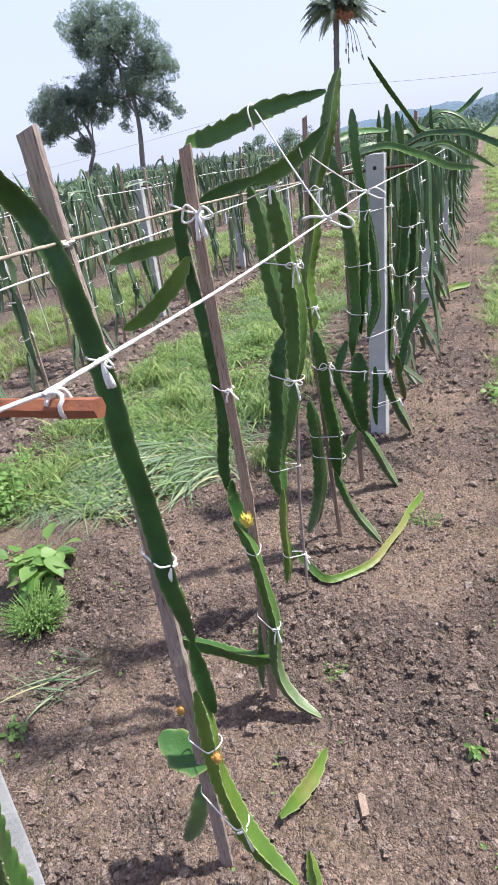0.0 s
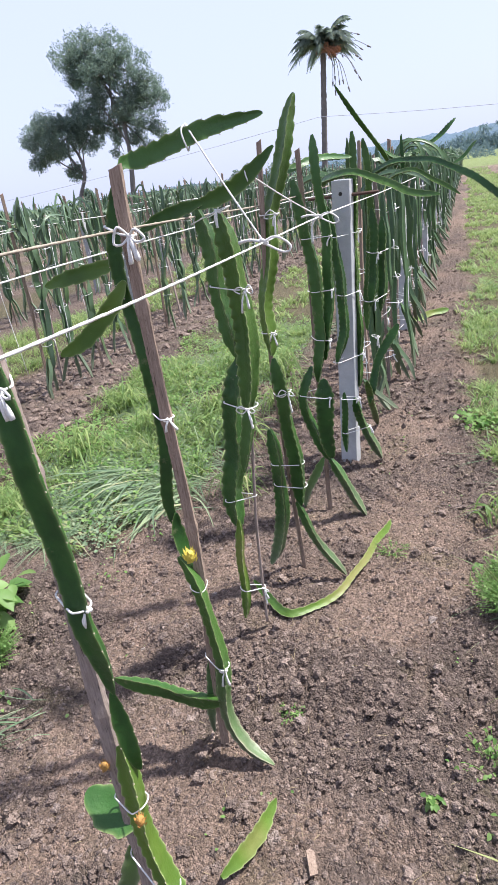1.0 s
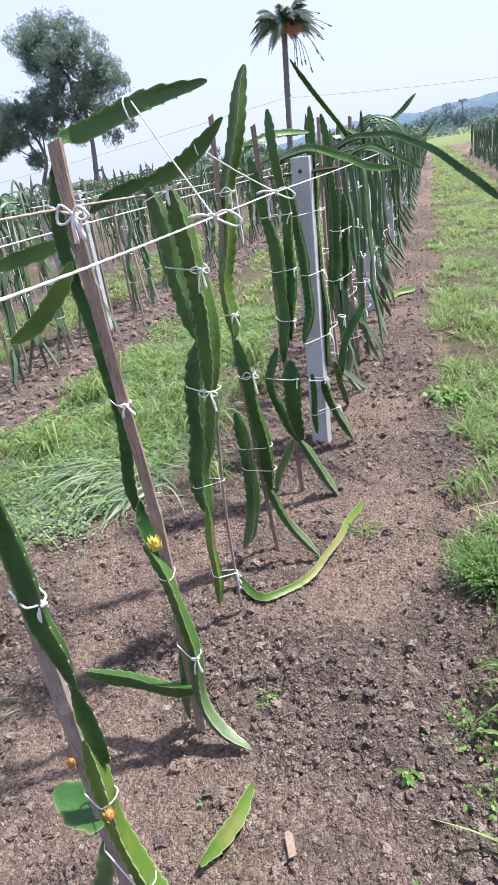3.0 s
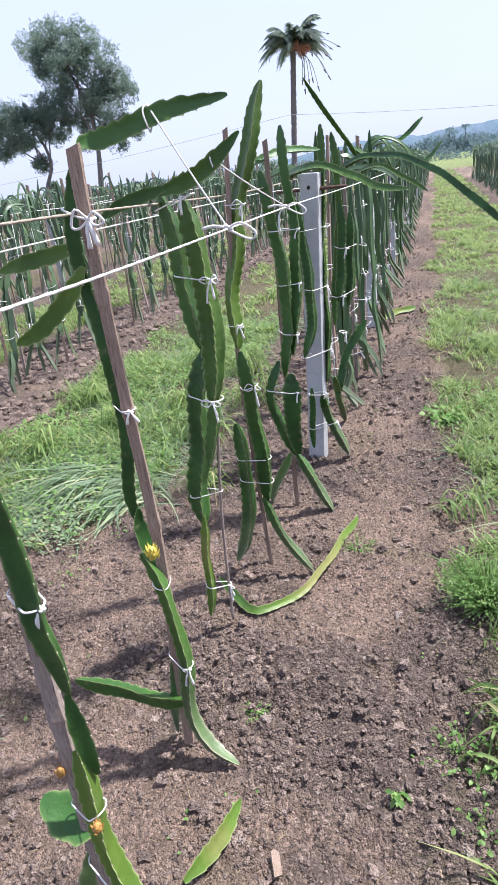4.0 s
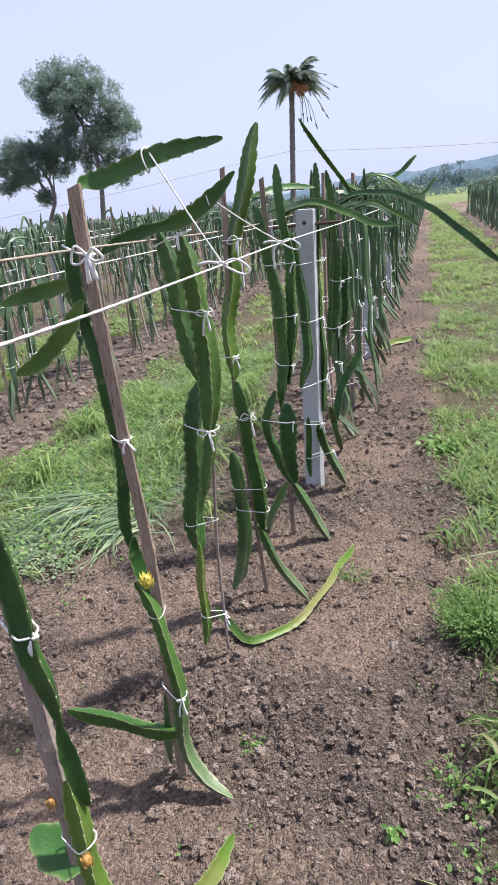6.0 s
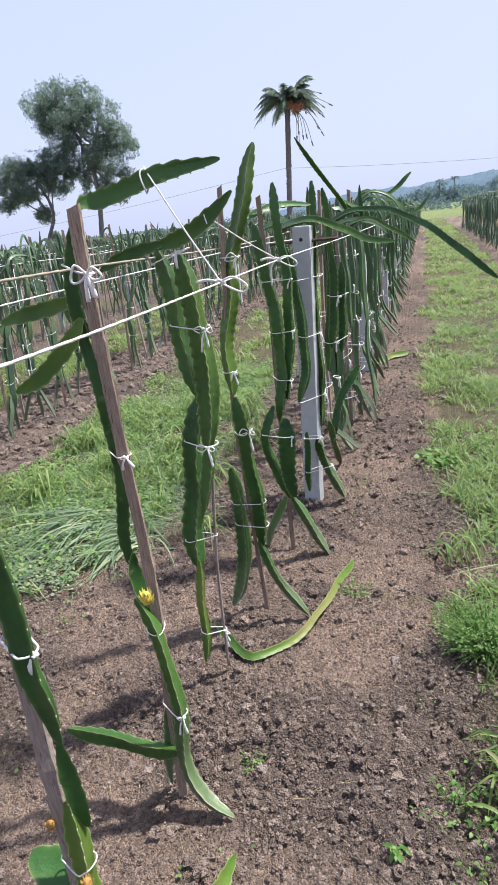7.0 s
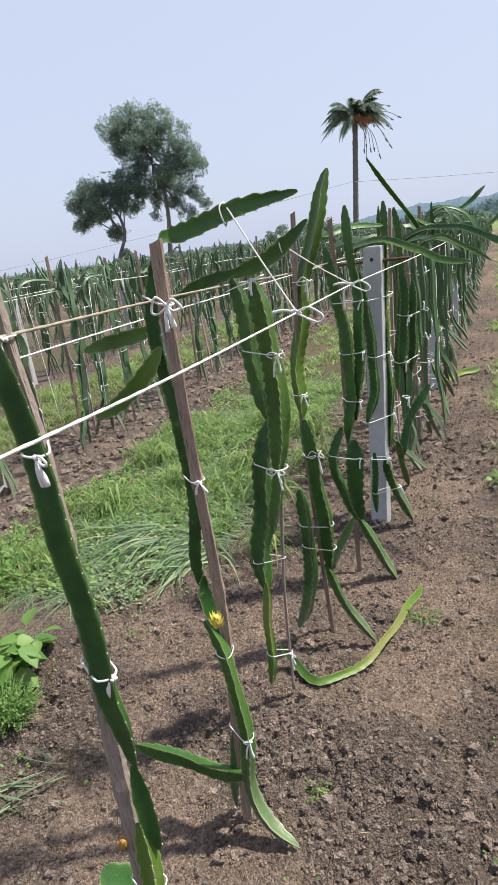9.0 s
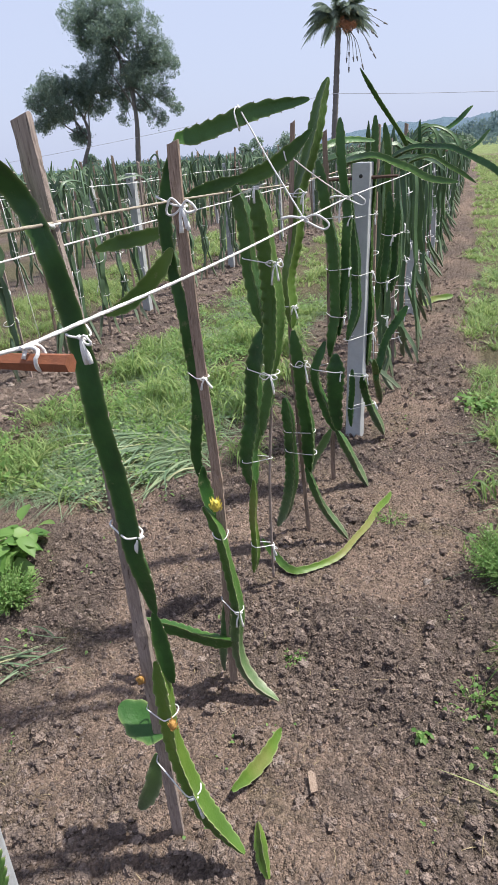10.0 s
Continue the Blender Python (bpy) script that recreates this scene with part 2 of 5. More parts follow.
# haze over hills and far woods is mixed into these bluish base colours
HAZED_HILL = plain_material("hazed_wooded_hill", (0.050, 0.092, 0.140), (0.098, 0.150, 0.195), 1.0, 0.05, 0.6, 4.0)
HAZED_WOOD = blade_material("hazed_far_woods", (0.11, 0.165, 0.20), (0.14, 0.20, 0.225), (0.17, 0.235, 0.24), 0.4, 0.9, 0.0)
CABLE = plain_material("cable_black", (0.30, 0.30, 0.33), (0.38, 0.38, 0.41), 0.7, 10)


# ---- mesh helpers ----
def mesh_of(name, verts, faces, mats, smooth=True):
    me = bpy.data.meshes.new(name)
    me.from_pydata(verts if isinstance(verts, list) else verts.tolist(), [], faces if isinstance(faces, list) else faces.tolist())
    for m in mats if isinstance(mats, (list, tuple)) else (mats,):
        me.materials.append(m)
    if smooth:
        me.shade_smooth()
    me.update()
    return me


def part(name, me, parent, label=""):
    ob = new(name, me)
    ob.parent = parent
    return tagged(ob, label)


def empty(name, label, category, group="", place=(0, 0, 0)):
    e = new(name)
    e.empty_display_size = 0.05
    e.location = place
    return tagged(e, label, category, group)


def smooth_line(pts, step):
    """Points at an even step along a Catmull-Rom curve through pts."""
    p = np.array(pts, float)
    p = np.vstack([2 * p[0] - p[1], p, 2 * p[-1] - p[-2]])
    out = []
    for i in range(1, len(p) - 2):
        a, b, c, d = p[i - 1:i + 3]
        for u in np.linspace(0, 1, 24, endpoint=False):
            out.append(0.5 * (2 * b + (c - a) * u + (2 * a - 5 * b + 4 * c - d) * u * u + (3 * b - a - 3 * c + d) * u ** 3))
    out.append(p[-2])
    out = np.array(out)
    s = np.r_[0, np.cumsum(np.linalg.norm(np.diff(out, axis=0), axis=1))]
    n = max(4, int(s[-1] / step) + 1)
    q = np.linspace(0, s[-1], n)
    return np.stack([np.interp(q, s, out[:, k]) for k in range(3)], 1), q


def frames_along(line):
    t = np.gradient(line, axis=0)
    t /= np.linalg.norm(t, axis=1)[:, None] + 1e-12
    up = np.array((0.3, -1.0, 0.2)) if abs(t[0, 1]) < 0.8 else np.array((1.0, 0, 0.2))
    u = np.empty_like(t)
    for i in range(len(t)):
        up = up - t[i] * up.dot(t[i])
        up /= np.linalg.norm(up)
        u[i] = up
    return t, u, np.cross(t, u)


def tube(pts, r, sides=6, step=0.02, taper=1.0, rough=0.0, rng=None, flat=1.0):
    line, q = smooth_line(pts, step)
    t, u, v = frames_along(line)
    n = len(line)
    ang = np.linspace(0, 2 * np.pi, sides, endpoint=False)
    rad = r * np.linspace(1, taper, n)[:, None] * np.ones((1, sides))
    if rng is not None and rough:
        rad = rad * (1 + rough * rng.standard_normal((n, sides)))
    verts = line[:, None] + rad[..., None] * (np.cos(ang)[None, :, None] * u[:, None] + flat * np.sin(ang)[None, :, None] * v[:, None])
    verts = verts.reshape(-1, 3)
    faces = [(i * sides + k, i * sides + (k + 1) % sides, (i + 1) * sides + (k + 1) % sides, (i + 1) * sides + k)
             for i in range(n - 1) for k in range(sides)]
    faces += [tuple(range(sides))[::-1], tuple((n - 1) * sides + k for k in range(sides))]
    return verts, faces


def join(pieces):
    verts, faces, base = [], [], 0
    for v, f in pieces:
        verts.append(np.asarray(v, float))
        faces += [tuple(i + base for i in g) for g in f]
        base += len(v)
    return np.vstack(verts), faces


# ---- cactus stems ----
RNG = np.random.default_rng(7)
SCALLOP = 0.034


def stem_geometry(pts, width, turn, rng, step=0.008, fine=True, tip_len=0.09, spines=True, bare=False, wavy=1.0):
    """A three-winged climbing cactus stem with notched wing edges."""
    line, q = smooth_line(pts, step)
    n, length = len(line), q[-1]
    if fine:
        line = line + 0.003 * np.stack([np.sin(q * 23 + k * 2 + turn) for k in range(3)], 1)
    t, u, v = frames_along(line)
    radius = width / 1.70
    tip_len = min(tip_len, 0.35 * length)
    ends = np.minimum(np.clip(q / min(0.06, 0.3 * length), 0, 1) ** 0.7 * 0.72 + 0.28, np.clip((length - q) / tip_len, 0, 1) ** (0.45 if fine else 0.65))
    ends = np.maximum(ends, 0.16) * (1 + wavy * (0.05 * np.sin(q * 9 + turn * 5) + 0.04 * np.sin(q * 23 + turn)))
    rings, rims, spots = [], [], []
    period = SCALLOP * rng.uniform(0.85, 1.15)
    for k in range(3):
        off = rng.uniform(0, 1)
        f = np.mod(q / period + off + (0.35 * np.sin(q * 17 + 3 * k + turn) if fine else 0.0), 1.0)
        tooth = 1 - 0.17 * wavy + 0.17 * wavy * np.where(f < 0.80, (f / 0.80) ** 0.85, 1 - ((f - 0.80) / 0.20) ** 1.2) if fine else 0.84 + 0.16 * np.sin(np.pi * np.mod(q / 0.085 + off, 1.0))
        a = turn + k * 2 * np.pi / 3 + q * 0.35 + 0.10 * np.sin(q * 6 + k * 2.1)
        wing = np.cos(a)[:, None] * u + np.sin(a)[:, None] * v
        side = -np.sin(a)[:, None] * u + np.cos(a)[:, None] * v
        valley_a = a - np.pi / 3
        valley = np.cos(valley_a)[:, None] * u + np.sin(valley_a)[:, None] * v
        R = (radius * ends)[:, None]
        tip = R * tooth[:, None]
        wave = wavy * (radius * (0.035 * np.sin(2 * np.pi * (f + 0.2)) + 0.06 * np.sin(q * 31 + 3 * k + turn) * np.sin(q * 11 + turn)))[:, None] * ends[:, None]
        th = 0.045 * R
        if fine:
            rows = [(valley * R * 0.35, 0), (wing * R * 0.56 - side * R * 0.125, 0.06), (wing * tip * 0.86 - side * (R * 0.065 - wave), 0.55),
                    (wing * tip + side * wave, 1), (wing * tip * 0.86 + side * (R * 0.065 + wave), 0.55), (wing * R * 0.56 + side * R * 0.125, 0.06)]
        elif bare:
            rows = [(valley * R * 0.42, 0), (wing * tip, 0.8)]
        else:
            rows = [(valley * R * 0.42, 0), (wing * tip - side * th, 0.62), (wing * tip + side * th, 0.62)]
        for r, e in rows:
            rings.append(line + r)
            rims.append(np.full(n, float(e)))
        if spines:
            for i in np.nonzero(np.diff(f) < 0)[0]:
                if ends[i] > 0.5:
                    spots.append((line[i] + wing[i] * tip[i], wing[i], t[i], side[i]))
    m = len(rings)
    verts = np.stack(rings, 1).reshape(-1, 3)
    rim = np.stack(rims, 1).reshape(-1)
    faces = [(i * m + k, i * m + (k + 1) % m, (i + 1) * m + (k + 1) % m, (i + 1) * m + k) for i in range(n - 1) for k in range(m)]
    faces += [tuple(range(m))[::-1], tuple((n - 1) * m + k for k in range(m))]
    return verts, faces, rim, spots


def stem_mesh(pts, width, turn=0.0, young=0.0, fine=True, step=0.0058, rng=RNG, tip_len=0.09, skin=None, lying=False, wavy=1.0):
    verts, faces, rim, spots = stem_geometry(pts, width, turn, rng, step, fine, tip_len, fine, wavy=wavy)
    nv, nf = len(verts), len(faces)
    if spots:
        more, mf = [], []
        for p, w, t, s in spots:
            b = nv + len(more)
            r = 0.0017
            more += [p + t * r, p - t * r * 0.6 + s * r, p - t * r * 0.6 - s * r, p + w * 0.0026 + t * 0.0015, p + w * 0.002 - t * 0.0015 + s * 0.001]
            mf += [(b, b + 1, b + 3), (b + 1, b + 2, b + 3), (b + 2, b, b + 3), (b + 1, b + 2, b + 4)]
        verts, faces, rim = np.vstack([verts, np.array(more)]), faces + mf, np.r_[rim, np.zeros(len(more))]
    me = mesh_of("stem", verts, faces, (skin or CACTUS, SPINE))
    me.set_sharp_from_angle(angle=radians(30))
    if len(faces) > nf:
        idx = np.zeros(len(faces), dtype=np.int32)
        idx[nf:] = 1
        me.polygons.foreach_set("material_index", idx)
    me.attributes.new("rim", "FLOAT", "POINT").data.foreach_set("value", rim.astype(np.float32))
    husk = np.clip((0.36 - verts[:, 2]) / 0.32, 0, 1) ** 1.3 * (0.25 + 0.75 * rim) * (0.0 if lying or young > 0.3 or verts[:, 2].min() > 0.1 else 0.85)
    me.attributes.new("husk", "FLOAT", "POINT").data.foreach_set("value", husk.astype(np.float32))
    h = np.linspace(0, 1, len(rim))
    tone = np.clip(young * (0.75 + 0.25 * np.sin(h * 7 + turn)) * (1 if young < 0.95 else 0.30 + 0.70 * np.clip(h * 3 - 0.4, 0, 1)), 0, 1)
    me.attributes.new("young", "FLOAT", "POINT").data.foreach_set("value", tone.astype(np.float32))
    return me


MEMBERS = []


def plant(label):
    return empty("dragon_fruit_plant", label, "cactus", "dragon fruit plants")


def rib_turn(pts, facing, level=-0.15):
    """The turn that points one rib to the sunny side of the row, or upwards on a level arm."""
    line, q = smooth_line(pts, 0.01)
    t, u, v = frames_along(line)
    k = len(line) // 2
    want = np.array((math.sin(facing), -math.cos(facing), 0.0)) if abs(t[k, 2]) > 0.72 else np.array((0.0, -math.sin(level), math.cos(level)))
    return math.atan2(want.dot(v[k]), want.dot(u[k])) - 0.35 * q[k]


def stem(parent, pts, width, turn=None, young=0.06, low=False, wavy=1.0):
    pts = np.array(pts)
    turn = rib_turn(pts, (1.15 if pts[0, 1] < 2.0 else 0.60) + RNG.normal(0, 0.08) + (turn or 0.0), -0.15 + (turn or 0.0))
    width *= 0.84
    floor = np.array([ground_height(x, y) for x, y, _ in pts]) + (0.40 * width if low else 0.004)
    pts[:, 2] = np.maximum(pts[:, 2], floor)
    MEMBERS.append((parent.name, pts, width * 0.42))
    return part("stem", stem_mesh(pts, width, turn, young if low else young * 0.5, lying=low, wavy=wavy), parent)


# ---- ground ----
def bed(y):
    u = np.clip((y - 1.95) / 0.25, 0, 1)
    return -0.022 + 0.045 * u * u * (3 - 2 * u)


def strip_mask(x, y):
    """1 where weeds cover the ground between the rows, 0 on the hoed strips."""
    w = 0.20 * noise.noise((x * 0.4, y * 1.1, 3.0)) + 0.18 * noise.noise((x * 2, y * 3.3, 8.0)) + 0.10 * noise.noise((x * 7, y * 8, 8.0))
    k = (x + (1.53 if -2.9 < x < 0 and y < 9 else 1.42) + w) / 2.8
    d = abs(k - round(k)) * 2.8                      # distance from the middle of a grass strip
    half = (0.70 if -2.9 < x < 0 and y < 9 else 0.80) - (0.13 * min(max((4.2 - y) / 1.2, 0), 1) if x > 0 else 0.0)
    half -= 0.13 * min(max((2.1 - y) / 0.4, 0), 1) if x > 0 else 0.0
    m = min(max((half - d) / 0.14, 0), 1)
    if -2.4 < x < 0.0:                               # bare patch at the near end of the grass strip
        edge = 2.62 + 0.55 * (-(x) - 0.8) * -0.35 + 0.25 * noise.noise((x * 1.7, y, 5.0))
        m *= min(max((y - edge) / 0.15, 0), 1)
    return m


def hump(x, y, cx, cy, rx, ry):
    return math.exp(-((x - cx) / rx) ** 2 - ((y - cy) / ry) ** 2)


def tilth(x, y):
    """1 on freshly hoed lumpy ground, 0 on the smooth washed crust."""
    t = 0.50 + 0.75 * noise.noise((x * 1.6, y * 1.6, 31.0)) + 0.55 * noise.noise((x * 4.3, y * 4.3, 33.0))
    if y < 4:
        t += 0.55 * hump(x, y, 0.25, 1.80, 0.40, 0.22) + 0.5 * hump(x, y, -0.36, 1.95, 0.26, 0.20) + 0.6 * hump(x, y, 0.66, 1.62, 0.16, 0.35)
        t -= 0.50 * hump(x, y, 0.28, 2.28, 0.24, 0.16) + 0.7 * hump(x, y, -0.36, 1.55, 0.22, 0.13) + 0.5 * hump(x, y, -0.40, 2.45, 0.30, 0.20)
        t -= 0.5 * hump(x, y, 0.22, 1.25, 0.22, 0.10) + 0.5 * hump(x, y, -0.75, 1.55, 0.25, 0.20)
    if x < -2.0:
        t += 0.35
    return min(max(t, 0.0), 1.0)


def ground_height(x, y):
    z = 0.030 * noise.noise((x * 1.3, y * 1.3, 0.0)) + 0.014 * noise.noise((x * 4.1, y * 4.1, 6.0)) + float(bed(y + 0.25 * noise.noise((x * 2.2, y * 0.6, 4.0))))
    near = math.exp(-max(0, y - 5) / 12)
    if near > 0.5 and -2.4 < x < 1.2:
        t = tilth(x, y)
        wx, wy = 0.02 * noise.noise((x * 11, y * 11, 41.0)), 0.02 * noise.noise((x * 11, y * 11, 47.0))
        for s, amp in ((9.0, 0.020 * t), (17.0, 0.022 * t), (36.0, 0.004 + 0.014 * t), (75.0, 0.007)):
            d, p = noise.voronoi(((x + wx) * s, (y + wy) * s, 0.3))
            z += amp * min(1.0, (d[1] - d[0]) * 2.6) * (0.25 + 0.75 * abs(noise.cell(p[0] * 7.3)))
    z += near * (0.016 * noise.noise((x * 9, y * 9, 1.0)) + 0.012 * abs(noise.noise((x * 22, y * 22, 2.0))) + 0.008 * noise.noise((x * 47, y * 47, 2.5)))
    if y < 2.6 and -0.9 < x < 0.9:
        z -= 0.040 * hump(x, y, -0.36, 1.97, 0.09, 0.05) + 0.030 * hump(x, y, -0.58, 2.05, 0.07, 0.05) + 0.035 * hump(x, y, 0.36, 1.70, 0.10, 0.05) + 0.045 * hump(x, y, 0.66, 1.86, 0.09, 0.10)
        z += 0.030 * hump(x, y, -0.47, 2.12, 0.07, 0.05) + 0.025 * hump(x, y, 0.20, 1.97, 0.25, 0.07) + 0.03 * hump(x, y, -0.22, 2.06, 0.10, 0.05)
    return z - 0.010


def axis(lo, hi, step, reach, grow):
    out = list(np.arange(lo, hi, step))
    s, a = step, out[0]
    left = []
    while a > -reach:
        s *= grow
        a -= s
        left.append(a)
    s, a, right = step, out[-1], []
    while a < reach:
        s *= grow
        a += s
        right.append(a)
    return np.array(left[::-1] + out + right)


def build_ground():
    xs, ys = axis(-1.30, 0.80, 0.0098, 2500, 1.08), axis(1.05, 2.8, 0.0098, 2500, 1.058)
    ys = ys[ys > -60]
    nx, ny = len(xs), len(ys)
    verts, turf, meadow, hoed = [], [], [], []
    for y in ys:
        for x in xs:
            verts.append((x, y, ground_height(x, y) if abs(x) < 40 and abs(y) < 90 else 0.0))
            hoed.append(tilth(x, y) if y < 66 else 0.4)
            turf.append(0.75 * strip_mask(x, y) if y < 66 and x > -60 else 0.0)
            meadow.append(min(max((y - 64) / 2, 0), 1) if x > -60 else min(max((-60 - x) / 5, 0), 1))
    faces = [(j * nx + i, j * nx + i + 1, (j + 1) * nx + i + 1, (j + 1) * nx + i) for j in range(ny - 1) for i in range(nx - 1)]
    me = mesh_of("ground", verts, faces, SOIL)
    me.attributes.new("tilth", "FLOAT", "POINT").data.foreach_set("value", np.array(hoed, np.float32))
    me.attributes.new("turf", "FLOAT", "POINT").data.foreach_set("value", np.array(turf, np.float32))
    me.attributes.new("meadow", "FLOAT", "POINT").data.foreach_set("value", np.array(meadow, np.float32))
    tagged(new("ground", me), "brown hoed field soil with weedy strips between rows", "ground", kind="structure")


build_ground()


# ---- posts, rods, stakes, ropes ----
def box_mesh(name, w, d, h, mat, bevel=0.006, hole=None):
    bm = bmesh.new()
    bmesh.ops.create_cube(bm, size=1)
    bmesh.ops.scale(bm, vec=(w, d, h), verts=bm.verts)
    bmesh.ops.translate(bm, vec=(0, 0, h / 2), verts=bm.verts)
    bmesh.ops.bevel(bm, geom=bm.edges[:], offset=bevel, segments=2, affect="EDGES", profile=0.6)
    bmesh.ops.subdivide_edges(bm, edges=[e for e in bm.edges if e.calc_length() > 0.4], cuts=24, use_grid_fill=True)
    for v in bm.verts:
        v.co.x += 0.0016 * noise.noise(v.co * 9)
        v.co.y += 0.0016 * noise.noise(v.co * 9 + Vector((5, 0, 0)))
    me = bpy.data.meshes.new(name)
    bm.to_mesh(me)
    bm.free()
    me.materials.append(mat)
    return me


POST_MESH = box_mesh("post_body", 0.088, 0.075, 1.75, CONCRETE)
# dark plug at the post face; its near-black colour stands for hole shade
hv, hf = tube([(0, -0.0386, 0), (0, -0.034, 0), (0, -0.03, 0), (0, -0.026, 0)], 0.009, 10, 0.004)
PIT_MESH = mesh_of("hole", hv, hf, plain_material("hole_shade", (0.03, 0.03, 0.03), (0.05, 0.05, 0.05), 0.9, 50))


def concrete_post(x, y, lean_x=0.0, lean_y=0.0, rod=True, turn=0.0, reach=0.17):
    p = empty("concrete_post", "square grey concrete trellis post standing in soil", "post", "concrete trellis posts")
    p.matrix_basis = pose(x, y, -0.29, lean_y, lean_x, turn)
    part("post_body", POST_MESH, p)
    h = part("hole", PIT_MESH, p, "small dark bolt hole")
    h.location = (0, 0, 1.69)
    if rod:
        rise = math.tan(radians(lean_x))
        rv, rf = tube([(x, -0.002, 1.681 + x * rise) for x in (-0.17, -0.05, 0.08, reach)], 0.0082, 6, 0.03, rough=0.06, rng=RNG)
        part("cross_rod", mesh_of("cross_rod", rv, rf, RUST if reach > 0.3 else SHADED_RUST, False), p, "rusty steel cross rod")
    return p


concrete_post(-0.02, 3.58, 1.9, 0.0, True, -7)
concrete_post(-0.215, 0.79, 4.0, 0, True, 0, 0.341)
for k in range(2, 14):
    concrete_post(0.05 + 0.02 * math.sin(k * 3), 0.8 + 2.8 * k, 1.0 * math.sin(k * 2), 0.8 * math.cos(k), k < 6)
for row in (-2.8, -5.6, -8.4):
    for k in range(0, 9):
        concrete_post(row - 0.1, 3.75 + 2.8 * k + (0.9 if row < -3 else 0), 1.2 * math.sin(k * 5 + row), 0, k < 3)


def stake(pts, foot, w, d, mat=None, step=0.03, joints=()):
    """A split wooden stake from its top down to its foot in the soil, with swollen joints at the given heights."""
    pts = [Vector(p) for p in pts] + [Vector(foot), Vector(foot) + (Vector(foot) - Vector(pts[-1])).normalized() * 0.2]
    line, q = smooth_line([tuple(p) for p in pts], step)
    MEMBERS.append(("stake", np.array([tuple(p) for p in pts]), w * 0.62))
    t, u, v = frames_along(line)
    rng = np.random.default_rng(int(abs(foot[1]) * 1000))
    n, sides = len(line), 12
    ang = np.linspace(0, 2 * np.pi, sides, endpoint=False) + 0.26
    sq = 1 / np.maximum(abs(np.cos(ang)), abs(np.sin(ang))) ** 0.85
    wob = 1 + 0.03 * rng.standard_normal((n, sides)) + 0.05 * np.sin(q[:, None] * 6 + ang[None] * 2) + 0.025 * rng.standard_normal((1, sides))
    for z in joints:
        wob = wob * (1 + 0.20 * np.exp(-((line[:, 2] - z) / 0.016) ** 2))[:, None]
    verts = line[:, None] + (sq * wob)[..., None] * (w / 2 * np.cos(ang)[None, :, None] * v[:, None] + d / 2 * np.sin(ang)[None, :, None] * u[:, None])
    verts[0] += 0.006 * np.cos(ang * 1.0)[:, None] * t[0]
    faces = [(i * sides + k, i * sides + (k + 1) % sides, (i + 1) * sides + (k + 1) % sides, (i + 1) * sides + k) for i in range(n - 1) for k in range(sides)]
    faces += [tuple(range(sides))[::-1]]
    me = mesh_of("wooden_stake", verts.reshape(-1, 3), faces, mat or STAKE, False)
    return tagged(new("wooden_stake", me), "weathered split wooden stake driven into the soil", "stake", "wooden stakes")


def cane(pts, r):
    v, f = tube(pts, r, 7, 0.03, rough=0.05, rng=RNG)
    MEMBERS.append(("stake", np.array(pts), r * 1.1))
    return tagged(new("thin_cane", mesh_of("thin_cane", v, f, GREY_STAKE)), "thin pale cane supporting a cactus", "stake")


def rope(name, label, pts, r, mat, step=0.03):
    """A laid rope: a tube with a slight spiral relief."""
    line, q = smooth_line(pts, step)
    t, u, v = frames_along(line)
    n, sides = len(line), 8
    ang = np.linspace(0, 2 * np.pi, sides, endpoint=False)
    rad = r * (1 + 0.16 * np.cos(3 * ang[None] - q[:, None] * 0.9 / r * 0.35))
    verts = line[:, None] + rad[..., None] * (np.cos(ang)[None, :, None] * u[:, None] + np.sin(ang)[None, :, None] * v[:, None])
    faces = [(i * sides + k, i * sides + (k + 1) % sides, (i + 1) * sides + (k + 1) % sides, (i + 1) * sides + k) for i in range(n - 1) for k in range(sides)]
    return tagged(new(name, mesh_of(name, verts.reshape(-1, 3), faces, mat)), label, "rope", "trellis ropes")


# ---- plants, cuttings and stakes near the camera ----
plant_a = plant("dark green dragon fruit cactus arching off a grey stake")
stem(plant_a, [(-0.052, 1.000, 1.590), (-0.080, 1.080, 1.589), (-0.130, 1.180, 1.561), (-0.122, 1.235, 1.502), (-0.085, 1.235, 1.413), (-0.068, 1.235, 1.322), (-0.059, 1.235, 1.186), (-0.045, 1.235, 1.050), (-0.039, 1.235, 0.936), (-0.025, 1.225, 0.850), (-0.013, 1.225, 0.778), (-0.011, 1.225, 0.698)], 0.050, turn=0.10, wavy=0.5)
stem(plant_a, [(-0.012, 1.225, 0.698), (-0.010, 1.225, 0.619), (-0.001, 1.225, 0.544), (0.005, 1.225, 0.509)], 0.040, turn=0.4, wavy=0.6)
stem(plant_a, [(-0.019, 1.212, 0.576), (-0.006, 1.201, 0.457), (0.005, 1.191, 0.331), (0.035, 1.181, 0.222), (0.092, 1.171, 0.130), (0.153, 1.160, 0.072)], 0.057, young=1.1, turn=-0.32)
stem(plant_a, [(-0.035, 1.235, 0.339), (-0.088, 1.235, 0.336), (-0.158, 1.235, 0.380)], 0.102, turn=-0.31)
stem(plant_a, [(-0.082, 1.235, 0.236), (-0.101, 1.220, 0.148), (-0.145, 1.205, 0.045)], 0.051, young=0.4)
plant_b = plant("dragon fruit cactus with outstretched arms tied to a brown stake")
